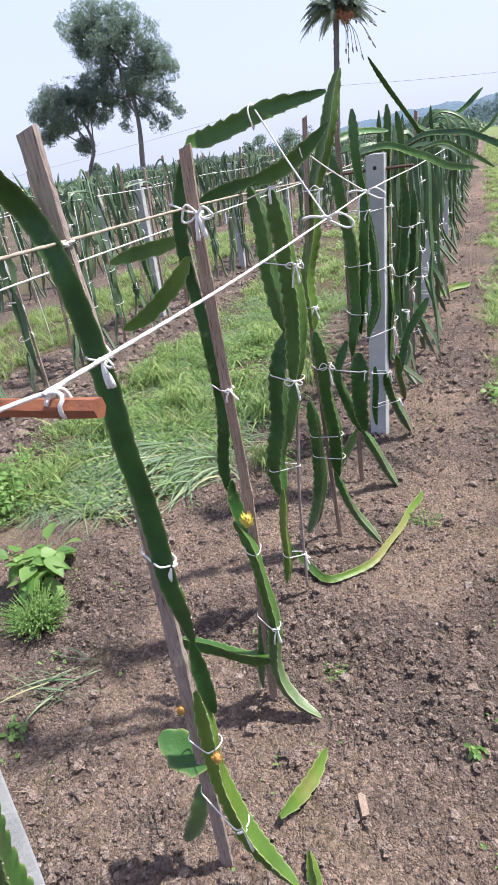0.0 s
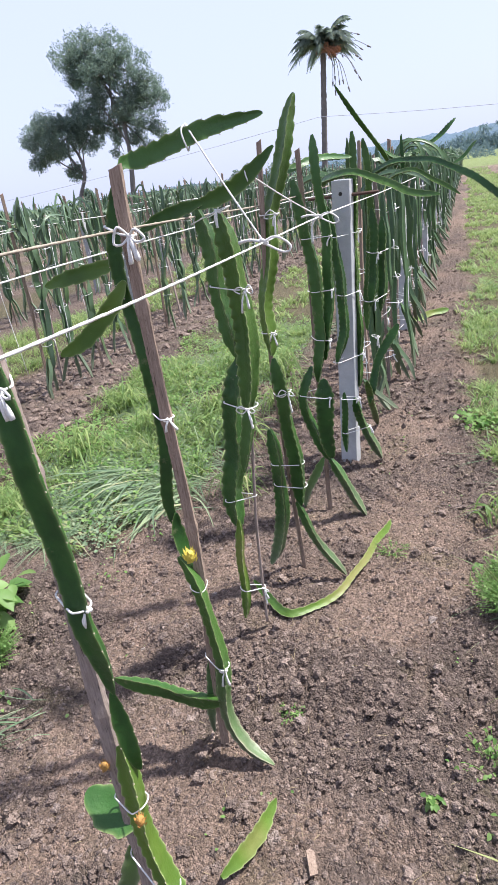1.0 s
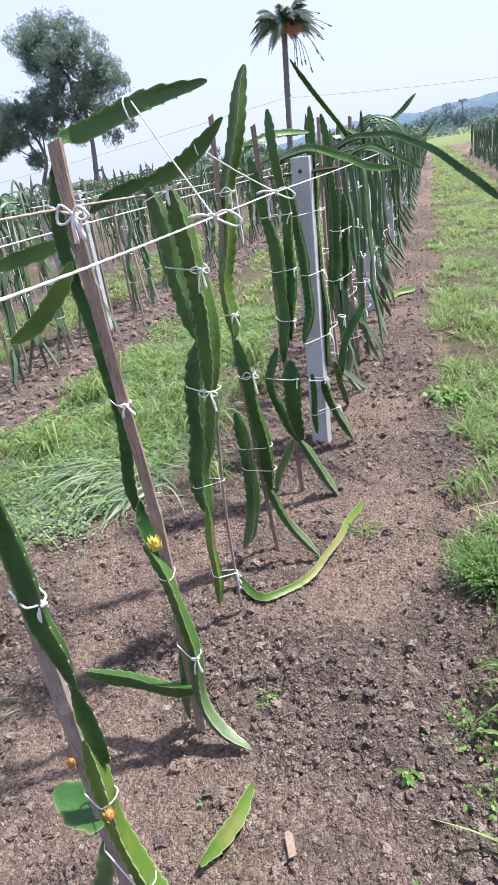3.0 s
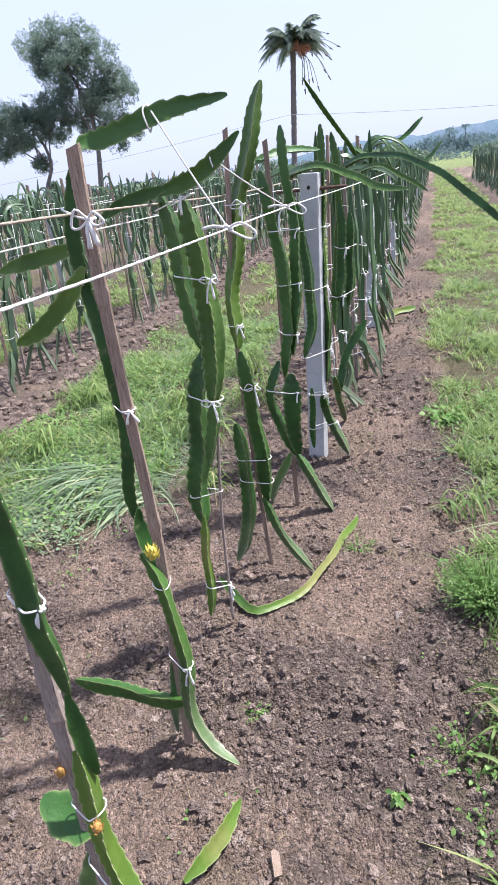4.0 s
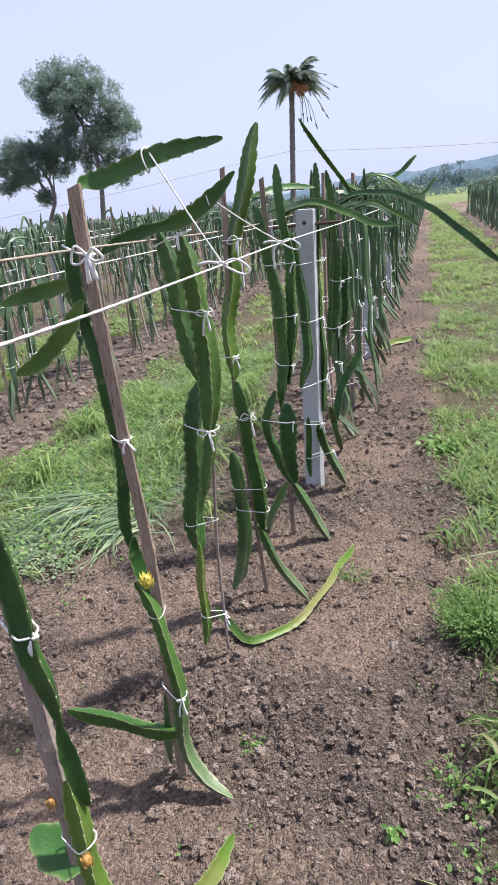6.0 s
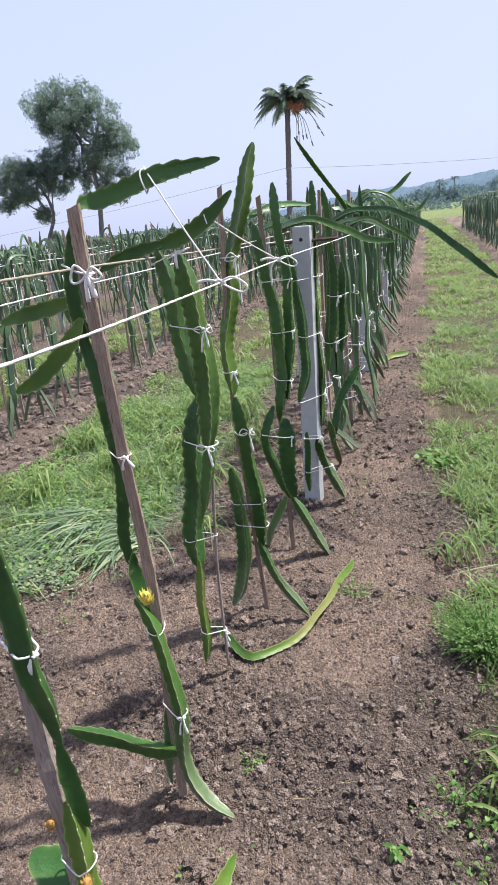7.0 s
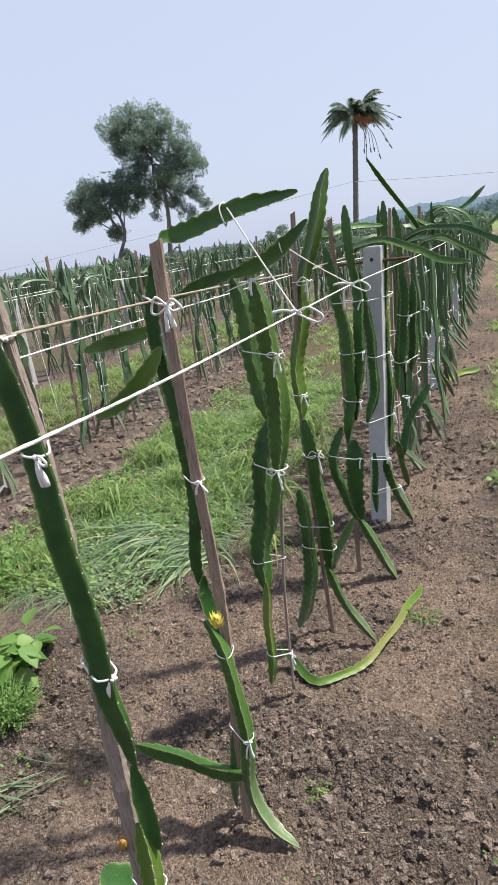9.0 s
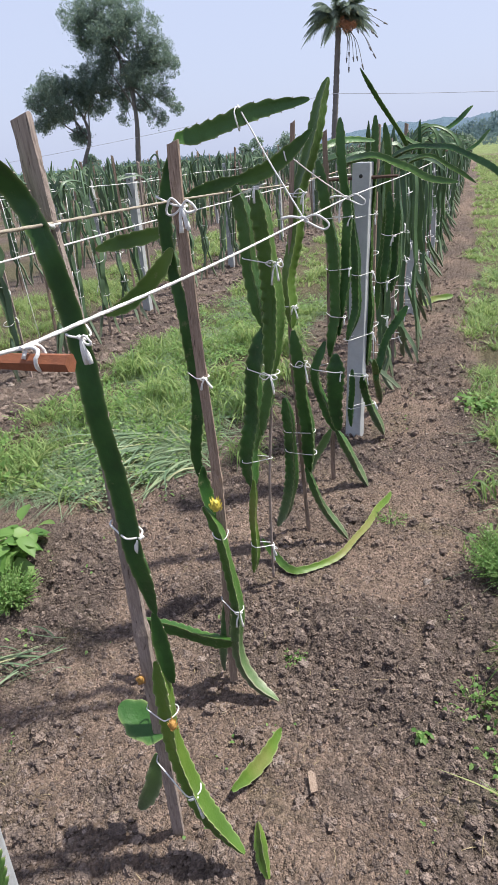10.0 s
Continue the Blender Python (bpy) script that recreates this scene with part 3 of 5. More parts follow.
stem(plant_b, [(-0.101, 1.785, 1.565), (-0.123, 1.785, 1.519), (-0.150, 1.785, 1.431), (-0.150, 1.785, 1.312), (-0.134, 1.785, 1.156), (-0.124, 1.785, 1.016), (-0.133, 1.785, 0.880), (-0.146, 1.785, 0.766), (-0.143, 1.785, 0.680)], 0.040)
stem(plant_b, [(-0.130, 1.780, 0.735), (-0.136, 1.775, 0.690), (-0.120, 1.768, 0.620), (-0.100, 1.755, 0.575)], 0.050, turn=0.5)
stem(plant_b, [(-0.118, 1.725, 0.638), (-0.078, 1.715, 0.572), (-0.048, 1.705, 0.449), (-0.034, 1.695, 0.308), (-0.040, 1.685, 0.133), (-0.001, 1.675, 0.045), (0.087, 1.665, -0.009)], 0.049, young=0.3, turn=-0.50)
stem(plant_b, [(-0.103, 1.775, 1.560), (-0.102, 1.800, 1.577), (-0.078, 1.825, 1.581), (0.031, 1.850, 1.605), (0.098, 1.875, 1.619), (0.182, 1.900, 1.635)], 0.046, young=0.20, turn=0.67, wavy=1.25)
stem(plant_b, [(-0.146, 1.785, 1.390), (-0.201, 1.785, 1.370), (-0.278, 1.785, 1.354), (-0.361, 1.785, 1.342)], 0.044, young=0.85, turn=0.60)
stem(plant_b, [(-0.141, 1.775, 1.343), (-0.188, 1.775, 1.278), (-0.264, 1.775, 1.216), (-0.360, 1.775, 1.178)], 0.049, young=0.95, turn=0.60)
stem(plant_b, [(-0.050, 1.690, 0.180), (-0.150, 1.690, 0.173), (-0.254, 1.690, 0.186), (-0.398, 1.690, 0.202)], 0.058, young=0.2, turn=0.75)
stem(plant_b, [(-0.077, 1.720, 0.316), (-0.094, 1.720, 0.191), (-0.116, 1.720, 0.011)], 0.038)
plant_c = plant("tall wavy-edged dragon fruit cactus tied to a thin cane")
stem(plant_c, [(-0.072, 2.130, 1.478), (-0.179, 2.130, 1.449), (-0.270, 2.130, 1.417)], 0.043, young=0.25, turn=0.67)
stem(plant_c, [(-0.095, 2.130, 1.463), (0.020, 2.130, 1.499), (0.092, 2.130, 1.539), (0.136, 2.130, 1.578)], 0.050, young=0.4, turn=0.67)
stem(plant_c, [(-0.112, 2.180, 1.459), (-0.086, 2.180, 1.344), (-0.079, 2.180, 1.221), (-0.065, 2.180, 1.107), (-0.051, 2.180, 1.031)], 0.068, young=0.20)
stem(plant_c, [(-0.044, 2.160, 1.446), (-0.024, 2.160, 1.341), (-0.011, 2.160, 1.236), (-0.009, 2.160, 1.110), (-0.016, 2.160, 0.976), (-0.040, 2.160, 0.871)], 0.082, young=0.50, turn=-0.15)
stem(plant_c, [(-0.052, 2.200, 1.034), (-0.094, 2.200, 0.892), (-0.109, 2.200, 0.740), (-0.143, 2.200, 0.556), (-0.145, 2.200, 0.425)], 0.086)
stem(plant_c, [(-0.118, 2.150, 0.490), (-0.130, 2.150, 0.347), (-0.129, 2.150, 0.232), (-0.149, 2.150, 0.080)], 0.042, young=1.45)
stem(plant_c, [(-0.032, 2.160, 0.907), (-0.046, 2.160, 0.797), (-0.075, 2.160, 0.662)], 0.057, young=0.30)
plant_d = plant("slender dragon fruit cactus rising above its stake")
stem(plant_d, [(-0.061, 2.530, 0.938), (-0.069, 2.545, 1.094), (-0.047, 2.560, 1.240), (-0.027, 2.575, 1.380), (0.009, 2.590, 1.512), (0.044, 2.605, 1.621), (0.075, 2.620, 1.739)], 0.066, young=0.85, turn=-0.25)
stem(plant_d, [(-0.048, 2.510, 0.934), (-0.025, 2.510, 0.778), (-0.017, 2.510, 0.647), (-0.000, 2.510, 0.488), (-0.009, 2.510, 0.343)], 0.072, young=0.18)
stem(plant_d, [(-0.093, 2.500, 0.668), (-0.074, 2.500, 0.490), (-0.083, 2.500, 0.294), (-0.108, 2.500, 0.163), (-0.159, 2.500, 0.067)], 0.067)
stem(plant_d, [(-0.017, 2.490, 0.371), (0.040, 2.513, 0.193), (0.141, 2.536, 0.020)], 0.046)
plant_e = plant("dragon fruit cactus with drooping lower segments on a brown stake")
stem(plant_e, [(-0.054, 3.020, 1.491), (-0.019, 3.020, 1.301), (0.006, 3.020, 1.125), (0.011, 3.020, 0.892), (-0.023, 3.020, 0.669)], 0.069, young=0.16)
stem(plant_e, [(0.036, 3.020, 1.636), (0.042, 3.020, 1.500), (0.063, 3.020, 1.336), (0.062, 3.020, 1.166), (0.049, 3.020, 0.985), (0.017, 3.020, 0.770)], 0.054)
stem(plant_e, [(0.012, 2.980, 0.695), (0.010, 2.980, 0.500), (0.018, 2.980, 0.322)], 0.098, turn=0.4)
stem(plant_e, [(-0.037, 2.990, 0.750), (-0.085, 2.990, 0.602), (-0.051, 2.990, 0.455), (0.007, 2.990, 0.303)], 0.060)
stem(plant_e, [(0.010, 2.980, 0.322), (0.089, 2.990, 0.162), (0.153, 3.001, 0.020)], 0.059)
stem(plant_e, [(-0.018, 2.990, 0.316), (-0.088, 3.016, 0.170), (-0.149, 3.042, 0.020)], 0.056, young=0.4)
stem(plant_e, [(-0.120, 3.000, 1.506), (-0.029, 3.100, 1.543), (0.053, 3.200, 1.550), (0.127, 3.300, 1.547)], 0.036)
plant_f = plant("dragon fruit cactus with long arching arms climbing a concrete post")
stem(plant_f, [(-0.042, 3.480, 1.382), (-0.013, 3.480, 1.306), (0.008, 3.480, 1.154), (0.022, 3.480, 0.942), (0.018, 3.480, 0.776), (-0.027, 3.480, 0.604)], 0.062)
stem(plant_f, [(-0.061, 3.520, 1.426), (-0.017, 3.450, 1.469), (0.049, 3.380, 1.482), (0.157, 3.310, 1.476), (0.279, 3.240, 1.429), (0.373, 3.170, 1.385), (0.482, 3.100, 1.374)], 0.040, young=0.4)
stem(plant_f, [(0.072, 4.200, 1.404), (0.127, 4.086, 1.472), (0.256, 3.971, 1.500), (0.400, 3.857, 1.490), (0.533, 3.743, 1.440), (0.655, 3.629, 1.366), (0.781, 3.514, 1.261), (0.897, 3.400, 1.166)], 0.038)
stem(plant_f, [(0.155, 4.200, 1.395), (0.228, 4.100, 1.447), (0.337, 4.000, 1.446), (0.438, 3.900, 1.391), (0.554, 3.800, 1.322)], 0.029, young=0.5)
stem(plant_f, [(0.199, 4.100, 1.492), (0.164, 4.050, 1.563), (0.094, 4.000, 1.675), (0.030, 3.950, 1.770), (-0.030, 3.900, 1.879)], 0.031, young=0.4)
stem(plant_f, [(0.090, 3.600, 1.654), (0.090, 3.600, 1.461), (0.072, 3.600, 1.212), (0.064, 3.600, 0.972), (0.074, 3.600, 0.715), (0.054, 3.600, 0.441)], 0.052, young=0.35)
stem(plant_f, [(0.107, 3.800, 1.625), (0.130, 3.800, 1.451), (0.131, 3.800, 1.214), (0.098, 3.800, 0.934), (0.079, 3.800, 0.693)], 0.049, young=0.4)
stem(plant_f, [(0.142, 3.750, 1.310), (0.152, 3.750, 1.163), (0.140, 3.750, 0.997), (0.118, 3.750, 0.825)], 0.066)
stem(plant_f, [(0.177, 3.850, 1.260), (0.178, 3.850, 1.122), (0.172, 3.850, 0.950), (0.154, 3.850, 0.777)], 0.062)
stem(plant_f, [(0.054, 3.450, 0.432), (0.075, 3.511, 0.284), (0.161, 3.572, 0.020)], 0.062)
stem(plant_f, [(0.002, 3.460, 0.460), (0.002, 3.460, 0.304), (-0.009, 3.460, 0.125)], 0.050)
stem(plant_f, [(0.082, 3.700, 0.438), (0.080, 3.873, 0.242), (0.082, 4.046, 0.020)], 0.052, young=0.4)
stem(plant_f, [(0.237, 3.900, 0.694), (0.150, 3.867, 0.546), (0.102, 3.833, 0.393), (0.079, 3.800, 0.270)], 0.066)
stem(plant_f, [(0.072, 6.000, 1.527), (0.191, 6.067, 1.547), (0.321, 6.133, 1.604), (0.492, 6.200, 1.749)], 0.050)
stem(plant_f, [(0.098, 4.600, 1.575), (0.175, 4.650, 1.520), (0.254, 4.700, 1.495)], 0.034)
stem(plant_f, [(0.196, 4.800, 1.419), (0.201, 4.800, 1.517), (0.197, 4.800, 1.652)], 0.035)
stem(plant_f, [(0.422, 7.500, 1.390), (0.557, 7.550, 1.469), (0.663, 7.600, 1.587)], 0.046)
fallen = plant("pale green cactus cutting lying on the soil")
stem(fallen, [(0.058, 1.326, 0.025), (0.090, 1.418, 0.025), (0.111, 1.490, 0.025), (0.130, 1.547, 0.025)], 0.055, young=0.74, low=True)
fallen = plant("yellowing dragon fruit stem sprawling over the bare soil")
stem(fallen, [(-0.158, 2.300, 0.130), (-0.113, 2.300, 0.065), (0.004, 2.240, 0.026), (0.143, 2.400, 0.016), (0.213, 2.660, 0.022), (0.273, 2.950, 0.020)], 0.036, young=1.0, low=True)
fallen = plant("fallen pale dragon fruit stem lying beside the row")
stem(fallen, [(0.083, 6.680, 0.025), (0.237, 6.871, 0.025), (0.420, 7.039, 0.025)], 0.080, young=0.72, low=True)
fallen = plant("short green cactus cutting lying on the soil")
stem(fallen, [(0.144, 1.270, 0.025), (0.180, 1.203, 0.025), (0.215, 1.148, 0.025)], 0.041, young=0.62, low=True)
plant_g = plant("green cactus stem tied against a leaning concrete post")
stem(plant_g, [(-0.130, 0.762, 0.02), (-0.112, 0.764, 0.3), (-0.094, 0.765, 0.55), (-0.076, 0.765, 0.8), (-0.060, 0.767, 1.02)], 0.065, young=0.3)
stake([(-0.112, 1.265, 1.608), (-0.103, 1.265, 1.453), (-0.078, 1.265, 1.064)], (-0.045, 1.205, 0.0), 0.028, 0.020, GREY_STAKE, 0.010, (1.12, 0.62, 0.30))
stake([(-0.090, 1.745, 1.568), (-0.093, 1.745, 1.431), (-0.086, 1.745, 1.059), (-0.075, 1.745, 0.646)], (-0.078, 1.706, 0.0), 0.026, 0.018, None, 0.008, (1.28, 1.02, 0.715, 0.33))
cane([(-0.043, 2.195, 0.876), (-0.050, 2.195, 0.763), (-0.077, 2.195, 0.433), (-0.088, 2.195, 0.035)], 0.005)
stake([(-0.033, 2.560, 1.617), (-0.075, 2.560, 0.930), (-0.063, 2.560, 0.602)], (-0.035, 2.56, 0.0), 0.016, 0.012)
stake([(-0.037, 3.060, 1.594), (-0.029, 3.060, 1.166), (-0.032, 3.060, 0.759)], (-0.026, 3.05, 0.0), 0.020, 0.014)


# ---- ropes along the row ----
rope("trellis_rope", "taut white trellis rope knotted between cross rods", [(0.208, 0.776, 1.402), (0.203, 1.2, 1.393), (0.187, 1.797, 1.389), (0.172, 2.406, 1.386), (0.19, 3.0, 1.385), (0.225, 3.55, 1.388), (0.26, 5.0, 1.39), (0.29, 6.4, 1.40)], 0.0019, TWINE, 0.008)
rope("trellis_rope", "brown weathered trellis rope running along the stakes", [(-0.02, 0.80, 1.47), (-0.09, 1.25, 1.455), (-0.112, 1.73, 1.448), (-0.12, 2.2, 1.437), (-0.06, 2.56, 1.43), (-0.045, 3.05, 1.43), (-0.02, 3.53, 1.44)], 0.0027, BROWN_ROPE, 0.008)
rope("trellis_rope", "thin white trellis rope on the far side of the row", [(-0.24, 0.80, 1.39), (-0.22, 1.3, 1.395), (-0.205, 1.8, 1.40), (-0.20, 2.6, 1.40), (-0.22, 3.6, 1.395)], 0.0017, TWINE, 0.02)
for row, start in ((-0.2, 3.6), (-2.7, 1.0), (-3.0, 1.0), (-5.5, 1.0), (-5.8, 1.0)):
    pts = [(row + 0.02 * math.sin(y), y, 1.38 + 0.015 * math.sin(y * 2.2 + row)) for y in np.arange(start, 32, 1.4)]
    rope("trellis_rope", "white trellis rope strung along a cactus row", pts, 0.0026, TWINE, 0.12)


# ---- twine ties ----
def loop_points(c, rx, ry, tilt, rng, k=12):
    """A closed tie lying about level."""
    return [(c[0] + rx * math.cos(a), c[1] + ry * math.sin(a), c[2] + tilt * math.cos(a) * rx + 0.002 * math.sin(3 * a)) for a in np.linspace(0, 2 * np.pi, k)]


def round_members(names, z, near, tilt, thick):
    """A snug loop at height z round the named plant's stems and any stake within reach of near."""
    dots = []
    for name, pts, rad in MEMBERS:
        if name not in names:
            continue
        for a, b in zip(pts[:-1], pts[1:]):
            if min(a[2], b[2]) <= z <= max(a[2], b[2]) and abs(a[2] - b[2]) > 1e-6:
                p = a + (b - a) * (z - a[2]) / (b[2] - a[2])
                if math.hypot(p[0] - near[0], p[1] - near[1]) < 0.10:
                    dots += [(p[0] + (rad + thick) * math.cos(t), p[1] + (rad + thick) * math.sin(t)) for t in np.linspace(0, 2 * np.pi, 10, endpoint=False)]
    if not dots:
        dots = [(near[0] + 0.02 * math.cos(t), near[1] + 0.02 * math.sin(t)) for t in np.linspace(0, 2 * np.pi, 10, endpoint=False)]
    dots = sorted(set(dots))

    def half(seq):
        out = []
        for p in seq:
            while len(out) > 1 and (out[-1][0] - out[-2][0]) * (p[1] - out[-2][1]) - (out[-1][1] - out[-2][1]) * (p[0] - out[-2][0]) <= 0:
                out.pop()
            out.append(p)
        return out
    hull = half(dots)[:-1] + half(dots[::-1])[:-1]
    hull.append(hull[0])
    return [(x, y, z + tilt * (x - near[0])) for x, y in hull]


def tie(plant_ob, z, near, tilt=0.0, bow=1.0, side=0.6, thick=0.0015, tails=2):
    """A twine tie with its knot towards side (-1 to 1) of the row."""
    rng = np.random.default_rng(int(z * 3331 + near[1] * 7177))
    t = empty("twine_tie", "white twine tie knotted round a cactus stem and stake", "twine", "twine ties")
    hull = round_members((plant_ob.name, "stake"), z, near, tilt, thick)
    v, f = tube(hull, thick, 6, 0.006)
    part("loop", mesh_of("loop", v, f, TWINE), t)
    if not tails and not bow:
        return t
    want = Vector((math.sin(side * 1.57), -math.cos(side * 1.57)))
    kx, ky, kz = max(hull, key=lambda p: (p[0] - near[0]) * want.x + (p[1] - near[1]) * want.y)
    ky -= thick * 2
    pieces = [tube([(kx - 0.005, ky, kz + 0.002), (kx, ky - 0.004, kz), (kx + 0.005, ky, kz - 0.002), (kx, ky + 0.003, kz - 0.004)], thick * 1.9, 6, 0.004)]
    if bow:
        for s in ((1, -1) if bow > 1.0 else (rng.choice((-1, 1)),)):
            d = 0.020 * bow * rng.uniform(0.7, 1.15)
            pieces.append(tube([(kx, ky - 0.003, kz), (kx + s * d * 0.8, ky - 0.010, kz + d * rng.uniform(0.1, 0.8)), (kx + s * d * rng.uniform(1.2, 1.8), ky - 0.010, kz - d * rng.uniform(-0.1, 0.5)),
                                (kx + s * d * 0.7, ky - 0.007, kz - d * 0.55), (kx, ky - 0.003, kz)], thick * 1.1, 6, 0.006))
    for i in range(tails):
        s = rng.uniform(-0.016, 0.020)
        d = rng.uniform(0.03, 0.065) * (0.6 + 0.5 * bow)
        pieces.append(tube([(kx, ky - 0.003, kz), (kx + s * 0.6, ky - 0.009, kz - d * 0.4), (kx + s, ky - 0.007, kz - d)], thick * 1.2, 6, 0.008, 1.8, 0.14, rng))
    v, f = join(pieces)
    part("knot", mesh_of("knot", v, f, TWINE), t)
    return t


tie(plant_g, 0.60, (-0.11, 0.78), 0.0, 0.0, 0.8, 0.0018, 0)
tie(plant_a, 1.282, (-0.07, 1.24), -0.15, 0.8, 0.8, 0.0021, 3)
tie(plant_a, 0.890, (-0.04, 1.22), -0.05, 0.3, 0.9, 0.0021)
tie(plant_g, 1.452, (-0.094, 1.262), 0.1, 0.25, 0.7, 0.0018, 1)
tie(plant_a, 0.42, (-0.06, 1.225), 0.45, 0.0, 0.9, 0.0015, 0)
tie(plant_a, 0.245, (-0.03, 1.21), -0.25, 0.6, 0.8, 0.0017)
tie(plant_b, 1.44, (-0.095, 1.75), -0.25, 1.2, 0.5, 0.0026, 3)
tie(plant_b, 1.022, (-0.11, 1.76), 0.05, 0.35, 0.8, 0.0016)
tie(plant_b, 0.555, (-0.075, 1.715), -0.4, 0.0, 0.8, 0.0014, 0)
tie(plant_b, 0.315, (-0.05, 1.710), -0.1, 0.6, 0.7, 0.0016)
tie(plant_c, 1.245, (-0.05, 2.165), -0.1, 1.1, 0.5, 0.0017)
tie(plant_c, 0.893, (-0.05, 2.165), 0.0, 1.2, 0.3, 0.0018)
tie(plant_c, 0.555, (-0.10, 2.165), 0.2, 0.0, 0.5, 0.0015, 0)
tie(plant_c, 0.20, (-0.10, 2.150), -0.4, 0.8, 0.8, 0.0017)
tie(plant_c, 1.440, (-0.06, 2.160), 0.3, 0.5, 0.4, 0.0018)
tie(plant_d, 1.020, (-0.06, 2.545), 0.0, 0.5, 0.7, 0.0018)
tie(plant_d, 0.800, (-0.045, 2.53), 0.3, 1.1, 0.8, 0.0017)
tie(plant_d, 1.400, (-0.035, 2.57), 0.0, 1.0, 0.8, 0.0018)
tie(plant_d, 0.53, (-0.05, 2.51), 0.0, 0.0, 0.8, 0.0015, 0)
tie(plant_d, 0.44, (-0.05, 2.51), -0.1, 0.0, 0.8, 0.0015, 0)
for z in (1.27, 1.06, 0.86, 0.62):
    tie(plant_e, z, (0.0, 3.02), 0.1 * math.sin(z * 20), 0.2, 0.6, 0.0018, 1)
for z in (1.22, 0.95, 0.62, 0.43, 0.24):
    tie(plant_f, z, (0.02, 3.54), 0.12 * math.sin(z * 31), 0.5, 0.9, 0.0018, 2)
for z in (1.1, 0.86, 0.66):
    tie(plant_f, z, (0.125, 3.79), 0.2 * math.sin(z * 17), 0.6, 0.5, 0.0018, 2)


def guy(name_label, a, b, r=0.0020, bow_at=None, drop=0.027):
    """A twine run between an arm and the trellis rope, with its knot."""
    a, b = Vector(a), Vector(b)
    m = (a + b) / 2 + Vector((0, 0, -0.004))
    t = empty("guy_twine", name_label, "twine", "guy twines")
    v, f = tube([tuple(a), tuple(m), tuple(b)], r, 6, 0.01)
    part("strand", mesh_of("strand", v, f, TWINE), t)
    x, y, z = b
    pieces = [tube([(x - 0.010, y, z + 0.003), (x, y - 0.006, z + 0.004), (x + 0.010, y - 0.002, z - 0.004), (x, y + 0.004, z - 0.005), (x - 0.008, y, z)], r * 1.5, 6, 0.004),
              tube([(x, y - 0.004, z), (x + 0.030, y - 0.008, z + 0.008), (x + 0.058, y - 0.006, z - 0.012), (x + 0.045, y - 0.006, z - 0.024), (x, y - 0.004, z - 0.002)], r * 1.25, 6, 0.006),
              tube([(x, y - 0.004, z), (x - 0.028, y - 0.006, z + 0.006), (x - 0.052, y - 0.004, z + 0.002)], r * 1.3, 6, 0.008, 1.5)]
    if bow_at:
        pieces.append(tube([(x, y - 0.004, z), (x - 0.02, y - 0.006, z - 0.02), (x - 0.024, y - 0.004, z - 0.075)], r * 1.2, 6, 0.01, 1.6))
    v, f = join(pieces)
    part("knot", mesh_of("knot", v, f, TWINE), t)
    ax, ay, az = a
    ring = [(ax + 0.003 * math.sin(2 * k), ay + 0.020 * math.cos(k), az - drop + 0.024 * math.sin(k)) for k in np.linspace(0, 2 * np.pi, 13)]
    v, f = tube(ring, r * 0.9, 6, 0.006)
    part("loop", mesh_of("loop", v, f, TWINE), t)
    return t


guy("white twine holding down a cactus arm to the rope", (0.032, 1.845, 1.632), (0.187, 1.797, 1.391))
guy("white twine tying a cactus arm to the trellis rope", (0.060, 2.135, 1.525), (0.172, 2.406, 1.388), 0.0019, True, 0.004)
hitch = [(0.207 + 0.0012 * k, 0.788 + 0.0106 * math.sin(a), 1.391 + 0.0106 * math.cos(a)) for k, a in enumerate(np.linspace(-1.4, 5.6, 12))]
v, f = tube(hitch + [(0.205, 0.775, 1.402), (0.17, 0.70, 1.40), (0.12, 0.55, 1.395)], 0.0018, 8, 0.004)
tagged(new("rope_hitch", mesh_of("rope_hitch", v, f, TWINE)), "white rope hitch wrapped round a rusty rod", "rope")


# ---- buds ----
def bud(place, size, mat, label, scales=16):
    rng = np.random.default_rng(int(size * 1e5))
    bm = bmesh.new()
    bmesh.ops.create_icosphere(bm, subdivisions=2, radius=size * 0.5)
    bmesh.ops.scale(bm, vec=(0.8, 0.8, 1.1), verts=bm.verts)
    for k in range(scales):
        a, h = k * 2.4, 0.1 + 0.8 * k / scales
        o = Vector((math.cos(a) * size * 0.42 * (1.1 - 0.5 * h), math.sin(a) * size * 0.42 * (1.1 - 0.5 * h), size * (h - 0.5)))
        up = Vector((o.x * 0.5, o.y * 0.5, size * 0.45))
        s = Vector((-math.sin(a), math.cos(a), 0)) * size * 0.13
        p = [bm.verts.new(o - s), bm.verts.new(o + s), bm.verts.new(o + up), bm.verts.new(o * 0.8 + up * 0.3)]
        bm.faces.new((p[0], p[1], p[2])), bm.faces.new((p[1], p[3], p[2])), bm.faces.new((p[3], p[0], p[2]))
    me = bpy.data.meshes.new("flower_bud")
    bm.to_mesh(me)
    bm.free()
    me.materials.append(mat)
    ob = tagged(new("flower_bud", me), label, "bud")
    ob.location = place
    return ob


bud((-0.062, 1.685, 0.672), 0.034, BUD, "yellow scaly flower bud on a cactus stem", 26)
bud((-0.072, 1.215, 0.505), 0.020, DRY_BUD, "small dried brown bud on a cactus stem")
bud((0.028, 1.157, 0.463), 0.022, DRY_BUD, "small dried orange bud on a cactus edge")


